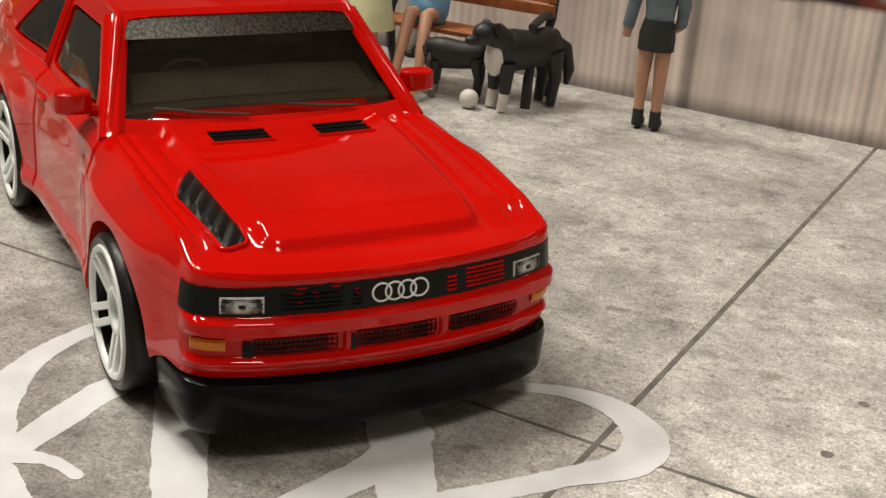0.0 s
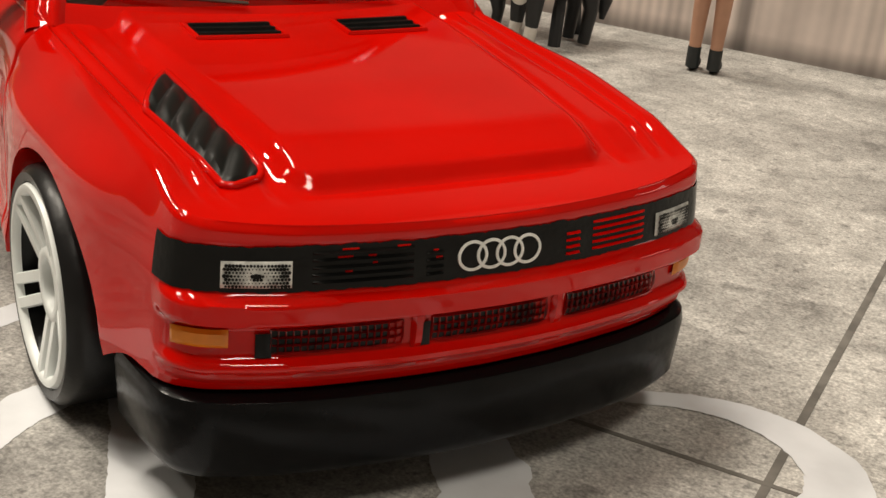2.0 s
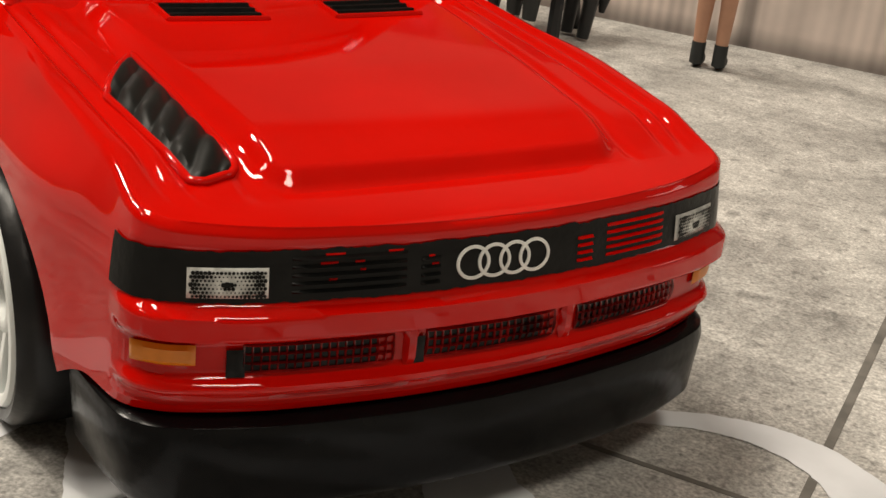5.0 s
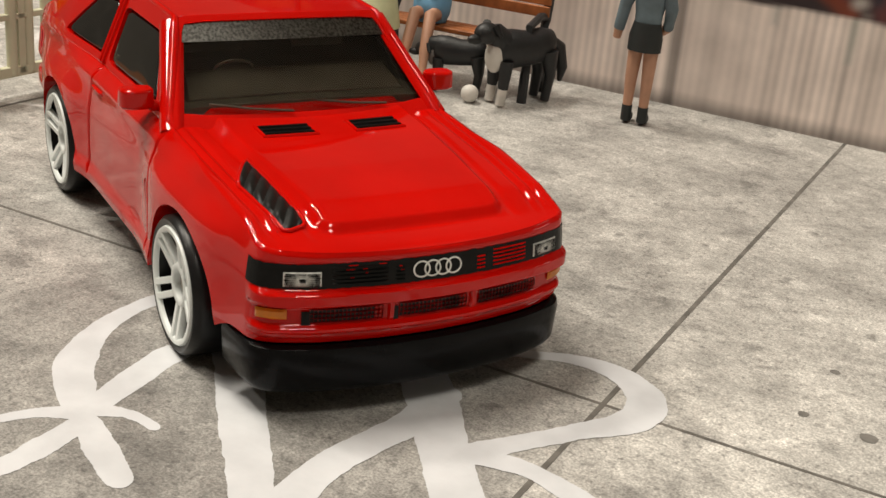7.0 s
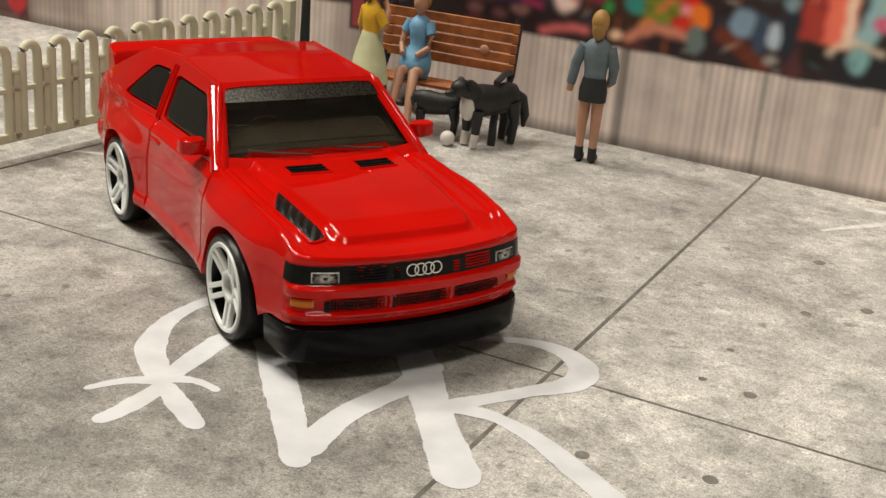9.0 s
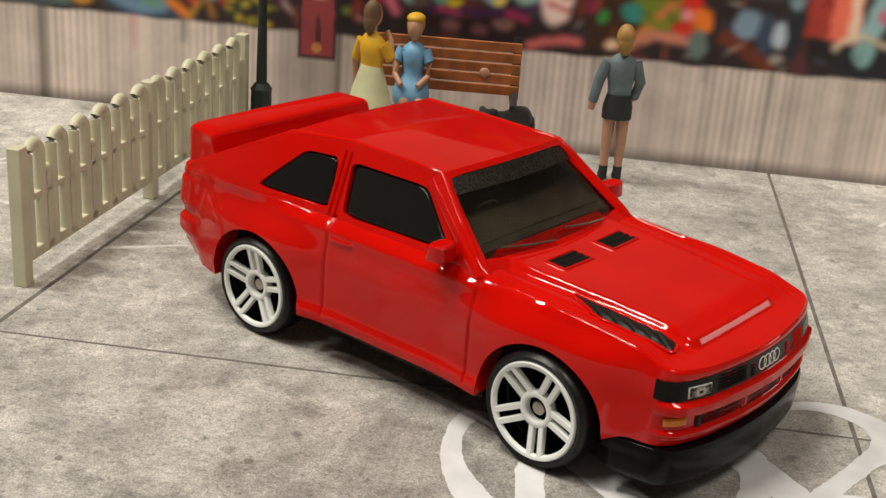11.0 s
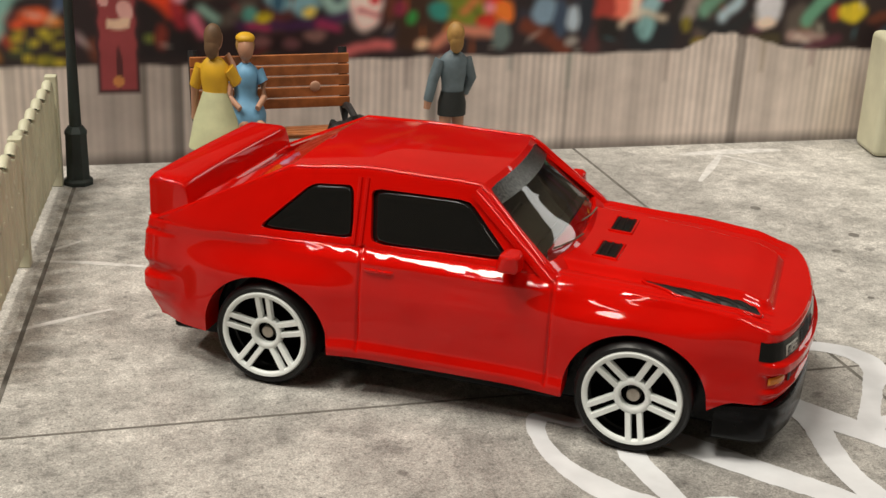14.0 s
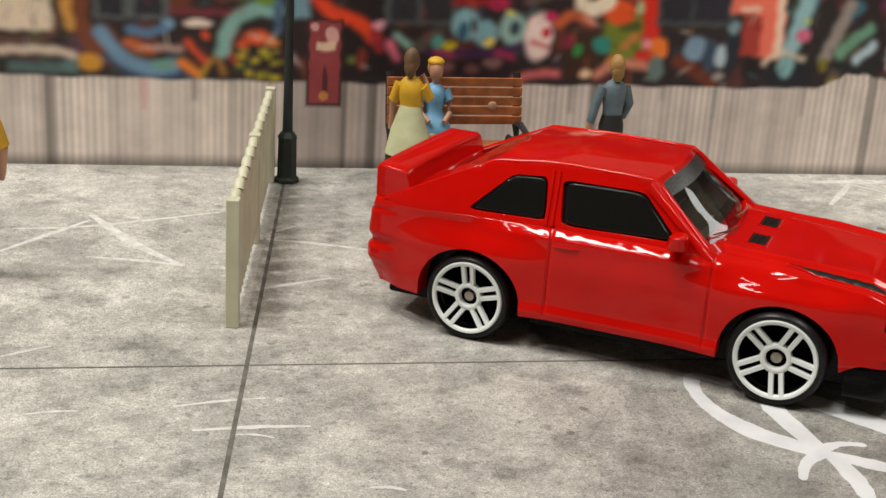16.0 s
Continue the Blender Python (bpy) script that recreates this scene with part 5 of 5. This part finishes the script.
def street_lamp():
    ob = thing("street_lamp", (-4.37, 7.28, 0), 0, "dark green iron street lamp post on a wide base", "lamp post")
    bm = bmesh.new()
    rings = [[(r * math.cos(a), r * math.sin(a), z) for a in (k * math.pi / 4 + 0.39 for k in range(8))] for r, z in ((0.24, 0), (0.24, 0.06), (0.19, 0.10), (0.175, 0.80), (0.19, 0.84), (0.12, 0.94))]
    add_loft(bm, rings)
    part("base", bm, GREEN_IRON, ob, "eight-sided base", bevel=0.01)
    bm = bmesh.new()
    add_tube(bm, [(0, 0, 0.9), (0, 0, 2.2), (0, 0, 5.0)], [0.095, 0.075, 0.06], 12)
    part("pole", bm, GREEN_IRON, ob, "slim round pole")
    return ob


street_lamp()


def bench():
    ob = thing("park_bench", (-1.31, 7.1, 0), 4, "orange wooden slatted park bench with black iron ends", "bench")
    for x in (-1.21, 1.21):
        bm = bmesh.new()
        add_tube(bm, [(x, -0.52, 0), (x, -0.50, 0.40), (x, -0.46, 0.78), (x, 0.0, 0.74), (x, 0.16, 1.1), (x, 0.35, 2.08)], 0.075, 8)
        add_tube(bm, [(x, 0.30, 0), (x, 0.10, 0.40), (x, 0.05, 0.80)], 0.07, 8)
        add_tube(bm, [(x, -0.50, 0.8), (x, -0.52, 1.12), (x, -0.1, 1.20), (x, 0.12, 1.16)], 0.06, 8)
        part("end_frame", bm, IRON, ob, "black cast iron end")
    for k in range(4):
        bm = bmesh.new()
        y = -0.42 + 0.135 * k
        add_box(bm, (-1.28, y - 0.055, 0.80), (1.28, y + 0.055, 0.87))
        part("seat_slat", bm, WOOD, ob, bevel=0.015)
    for k in range(5):
        bm = bmesh.new()
        z = 1.24 + 0.172 * k
        y = 0.10 + 0.17 * (z - 1.1)
        add_box(bm, (-1.28, y - 0.07, z - 0.080), (1.28, y - 0.02, z + 0.080))
        part("back_slat", bm, WOOD, ob, bevel=0.015)
    bm = bmesh.new()
    add_ball(bm, (0.70, 0.08, 1.50), (0.09, 0.03, 0.09))
    part("round_plate", bm, SKIN, ob, "small pale round plate")
    return ob


SKIN = material("figure_skin", (0.52, 0.28, 0.18), 0.55, spots=0.15, scale=300)
bench()
YELLOW = material("figure_yellow", (0.72, 0.42, 0.02), 0.55, spots=0.15, scale=300)
PALE_GREEN = material("figure_pale_green", (0.60, 0.62, 0.38), 0.6, spots=0.15, scale=300)
DENIM = material("figure_denim", (0.14, 0.19, 0.22), 0.6, spots=0.25, scale=400)
DARK_SHORT = material("figure_dark_cloth", (0.018, 0.022, 0.022), 0.6, spots=0.2, scale=400)
HAIR = material("figure_hair", (0.16, 0.09, 0.045), 0.6, spots=0.3, scale=500)
BLONDE = material("figure_blonde", (0.42, 0.24, 0.07), 0.6, spots=0.3, scale=500)
SKY_BLUE = material("figure_blue", (0.16, 0.37, 0.58), 0.55, spots=0.2, scale=300)
NAVY = material("figure_navy", (0.02, 0.03, 0.09), 0.55, spots=0.2, scale=300)
FUR_BLACK = material("figure_black", (0.012, 0.013, 0.014), 0.5, spots=0.3, scale=400, bump=0.4, bump_scale=900)
FUR_GREY = material("figure_grey", (0.22, 0.20, 0.19), 0.6, spots=0.2, scale=400)
FUR_WHITE = material("figure_white", (0.66, 0.63, 0.58), 0.55, spots=0.15, scale=400)


def statue(name, place, turn, bm, mats, label, category="figurine"):
    ob = part(name, bm, mats, smooth=True, sharp=60)
    ob.matrix_world = pose(place[0] * S, place[1] * S, place[2] * S, 0, 0, turn)
    return tagged(ob, label, category)


def standing(tall, skirt, mats, arms, skirt_len=0.75, slim=0.86, long_sleeves=False, waist=1.62):
    """A plain standing figurine, facing -y: feet, legs, skirt or shorts, trunk, arms, head. mats: skin, top, bottom, hair, shoes."""
    bm = bmesh.new()
    k = tall / 2.9
    for x in (-0.15, 0.15):
        add_tube(bm, [(x * k, 0.02, 0.10 * k), (x * k, 0.03, 0.75 * k), (x * 0.9 * k, 0, 1.42 * k)], [0.075 * k, 0.11 * k, 0.15 * k], 10, index=0)
        add_ball(bm, (x * k, -0.08 * k, 0.09 * k), (0.10 * k, 0.2 * k, 0.09 * k), index=4)
        add_tube(bm, [(x * k, 0.02, 0.05 * k), (x * k, 0.02, 0.30 * k)], 0.095 * k, 10, index=4)
    hip = waist * k
    rings = []
    for z, r in ((hip - skirt_len * k, skirt * k), (hip - skirt_len * 0.5 * k, (skirt * 0.55 + 0.14) * k), (hip, 0.25 * k)):
        rings.append([(r * math.cos(a), r * 0.75 * math.sin(a), z) for a in (q * 2 * math.pi / 16 for q in range(16))])
    add_loft(bm, rings, index=2)
    rings = []
    for z, r in ((1.55, 0.24), (1.75, 0.25), (2.0, 0.30), (2.2, 0.31), (2.3, 0.2), (2.36, 0.09)):
        rings.append([(r * k * math.cos(a), r * k * 0.66 * math.sin(a), z * k) for a in (q * 2 * math.pi / 16 for q in range(16))])
    add_loft(bm, rings, index=1)
    for arm in arms:
        pts = [(x * k, y * k, z * k) for x, y, z in arm]
        cut = 3 if long_sleeves else 2
        add_tube(bm, pts[:cut], [0.12 * k, 0.115 * k, 0.10 * k][:cut], 10, index=1)
        add_tube(bm, pts[cut - 1:], [0.085 * k, 0.07 * k, 0.07 * k][: len(pts) - cut + 1], 10, index=0)
    add_tube(bm, [(0, 0, 2.32 * k), (0, 0, 2.48 * k)], 0.085 * k, 10, index=0)
    add_ball(bm, (0, -0.02 * k, 2.63 * k), (0.165 * k, 0.18 * k, 0.21 * k), index=0)
    add_ball(bm, (0, 0.05 * k, 2.66 * k), (0.19 * k, 0.19 * k, 0.22 * k), index=3)
    add_ball(bm, (0, 0.13 * k, 2.52 * k), (0.15 * k, 0.11 * k, 0.20 * k), index=3)
    for v in bm.verts:
        v.co.x *= slim
        v.co.y *= slim
    return bm


statue("standing_figurine", (1.59, 6.90, 0), 186, standing(2.62, 0.31, None, [[(-0.28, 0, 2.2), (-0.40, 0.02, 1.86), (-0.34, -0.16, 1.56), (-0.22, -0.26, 1.46)], [(0.30, 0, 2.2), (0.44, 0, 1.85), (0.52, -0.05, 1.45), (0.54, -0.06, 1.30)]], 0.44, 0.86, True),
       [SKIN, DENIM, DARK_SHORT, BLONDE, DARK_SHORT], "small painted figurine in blue jacket, dark shorts and boots")
statue("skirted_figurine", (-2.31, 6.18, 0), 150, standing(2.76, 0.58, None, [[(-0.30, 0, 2.18), (-0.44, -0.1, 1.95), (-0.25, -0.28, 2.2), (-0.15, -0.25, 2.35)], [(0.30, 0, 2.18), (0.44, 0.0, 1.85), (0.5, -0.1, 1.45), (0.52, -0.12, 1.3)]], 0.92, 0.78, waist=1.80),
       [SKIN, YELLOW, PALE_GREEN, HAIR, SKIN], "small painted figurine in yellow blouse and pale green skirt")
statue("boy_figurine", (-8.90, 2.26, 0), 200, standing(2.9, 0.26, None, [[(-0.30, 0, 2.2), (-0.42, 0, 1.85), (-0.40, -0.05, 1.5), (-0.38, -0.1, 1.38)], [(0.30, 0, 2.2), (0.42, 0, 1.85), (0.40, -0.05, 1.5), (0.4, -0.08, 1.38)]], 0.85),
       [SKIN, YELLOW, NAVY, HAIR, NAVY], "small painted figurine in yellow shirt and navy trousers")


def seated():
    """A plain seated figurine, facing -y: crossed legs, puffed skirt, trunk, arms, head, hat."""
    bm = bmesh.new()
    for x, turn in ((-0.10, 0.05), (0.12, 0.20)):
        add_tube(bm, [(x, 0.0, 1.00), (x + turn * 0.6, -0.52, 1.04), (x + turn, -0.74, 0.60), (x + turn * 1.5, -0.92, 0.26)], [0.13, 0.11, 0.09, 0.06], 10, index=0)
        add_tube(bm, [(x + turn * 1.45, -0.88, 0.25), (x + turn * 1.6, -1.02, 0.20), (x + turn * 1.75, -1.14, 0.14)], [0.07, 0.08, 0.05], 8, index=4)
    rings = []
    for z, r, f in ((0.88, 0.27, -0.10), (1.02, 0.34, -0.12), (1.18, 0.35, -0.10), (1.34, 0.28, -0.04), (1.46, 0.20, 0.0), (1.62, 0.22, 0.0), (1.80, 0.25, 0.0), (1.90, 0.18, 0.0), (1.97, 0.08, 0.0)):
        rings.append([(r * math.cos(a) * (1 + 0.04 * math.cos(6 * a)), f + r * 0.85 * math.sin(a), z) for a in (q * 2 * math.pi / 24 for q in range(24))])
    add_loft(bm, rings, index=1)
    for s in (-1, 1):
        add_tube(bm, [(s * 0.22, 0, 1.84), (s * 0.31, -0.06, 1.66)], [0.11, 0.10], 10, index=1)
        add_tube(bm, [(s * 0.31, -0.06, 1.66), (s * 0.32, -0.14, 1.45), (s * 0.16, -0.36, 1.32)], [0.07, 0.06, 0.05], 10, index=0)
    add_tube(bm, [(0, 0, 1.92), (0, 0, 2.08)], 0.07, 10, index=0)
    add_ball(bm, (0, -0.02, 2.2), (0.15, 0.165, 0.20), index=0)
    add_ball(bm, (0, 0.05, 2.24), (0.175, 0.17, 0.19), index=2)
    add_ball(bm, (0, 0.02, 2.35), (0.18, 0.18, 0.09), index=3)
    for v in bm.verts:
        v.co.x *= 0.84
    return bm


statue("seated_figurine", (-1.76, 6.95, 0), 0, seated(), [SKIN, SKY_BLUE, BLONDE, YELLOW, YELLOW], "small painted seated figurine in light blue dress on the bench")


def dog(k, head):
    """A plain sheepdog shape, facing -x: body, ruff, head at the given height, legs and tail."""
    bm = bmesh.new()
    rings = []
    for x, z, w, h in ((-0.50, 0.84, 0.10, 0.14), (-0.42, 0.80, 0.19, 0.25), (-0.22, 0.78, 0.22, 0.28), (0.05, 0.77, 0.21, 0.25), (0.3, 0.80, 0.22, 0.25), (0.46, 0.82, 0.17, 0.20), (0.53, 0.84, 0.06, 0.08)):
        rings.append([(x, w * math.cos(a), z + h * math.sin(a)) for a in (q * math.pi / 8 for q in range(16))])
    add_loft(bm, rings)
    add_tube(bm, [(-0.34, 0, 0.86), (-0.50, 0, 0.5 + head * 0.5), (-0.60, 0, head)], [0.19, 0.16, 0.13], 12, index=0)
    add_ball(bm, (-0.47, 0, 0.70), (0.13, 0.15, 0.24), index=1)
    add_ball(bm, (-0.64, 0, head + 0.02), (0.19, 0.15, 0.15), index=0)
    add_ball(bm, (-0.82, 0, head - 0.05), (0.13, 0.075, 0.07), index=0)
    for s in (-1, 1):
        add_tube(bm, [(-0.58, s * 0.10, head + 0.14), (-0.52, s * 0.19, head)], [0.06, 0.03], 8, index=0)
        add_tube(bm, [(-0.36, s * 0.13, 0.65), (-0.37, s * 0.13, 0.25)], [0.11, 0.07], 8, index=0)
        add_tube(bm, [(-0.37, s * 0.13, 0.26), (-0.40, s * 0.13, 0.03)], [0.07, 0.065], 8, index=1)
        add_tube(bm, [(0.36, s * 0.13, 0.75), (0.42, s * 0.14, 0.4), (0.38, s * 0.13, 0.03)], [0.14, 0.08, 0.065], 8, index=0)
    add_tube(bm, [(0.46, 0, 0.88), (0.66, 0, 0.76), (0.74, 0, 0.45), (0.72, 0, 0.25)], [0.07, 0.08, 0.08, 0.03], 8, index=0)
    for v in bm.verts:
        v.co *= k
    return bm


statue("dog_figurine", (-0.13, 6.65, 0), 62, dog(1.04, 1.0), [FUR_BLACK, FUR_WHITE], "small black sheepdog figurine with white chest", "animal figurine")
statue("dog_figurine", (-1.05, 6.45, 0), 20, dog(0.78, 0.74), [FUR_BLACK, FUR_GREY], "small black and grey dog figurine with lowered head", "animal figurine")
bm = bmesh.new()
add_ball(bm, (0, 0, 0.13), (0.13, 0.13, 0.13), rings=14)
statue("white_ball", (-0.65, 6.12, 0), 0, bm, [FUR_WHITE], "small white toy ball lying on the mat", "ball")
bm = bmesh.new()
add_box(bm, (-0.9, -0.5, 0), (0.9, 0.5, 2.2))
box_ob = part("cream_box", bm, CREAM, bevel=0.12)
box_ob.matrix_world = pose(10.7 * S, 7.3 * S, 0, 0, 0, -12)
tagged(box_ob, "smooth cream plastic block standing by the backdrop", "block")
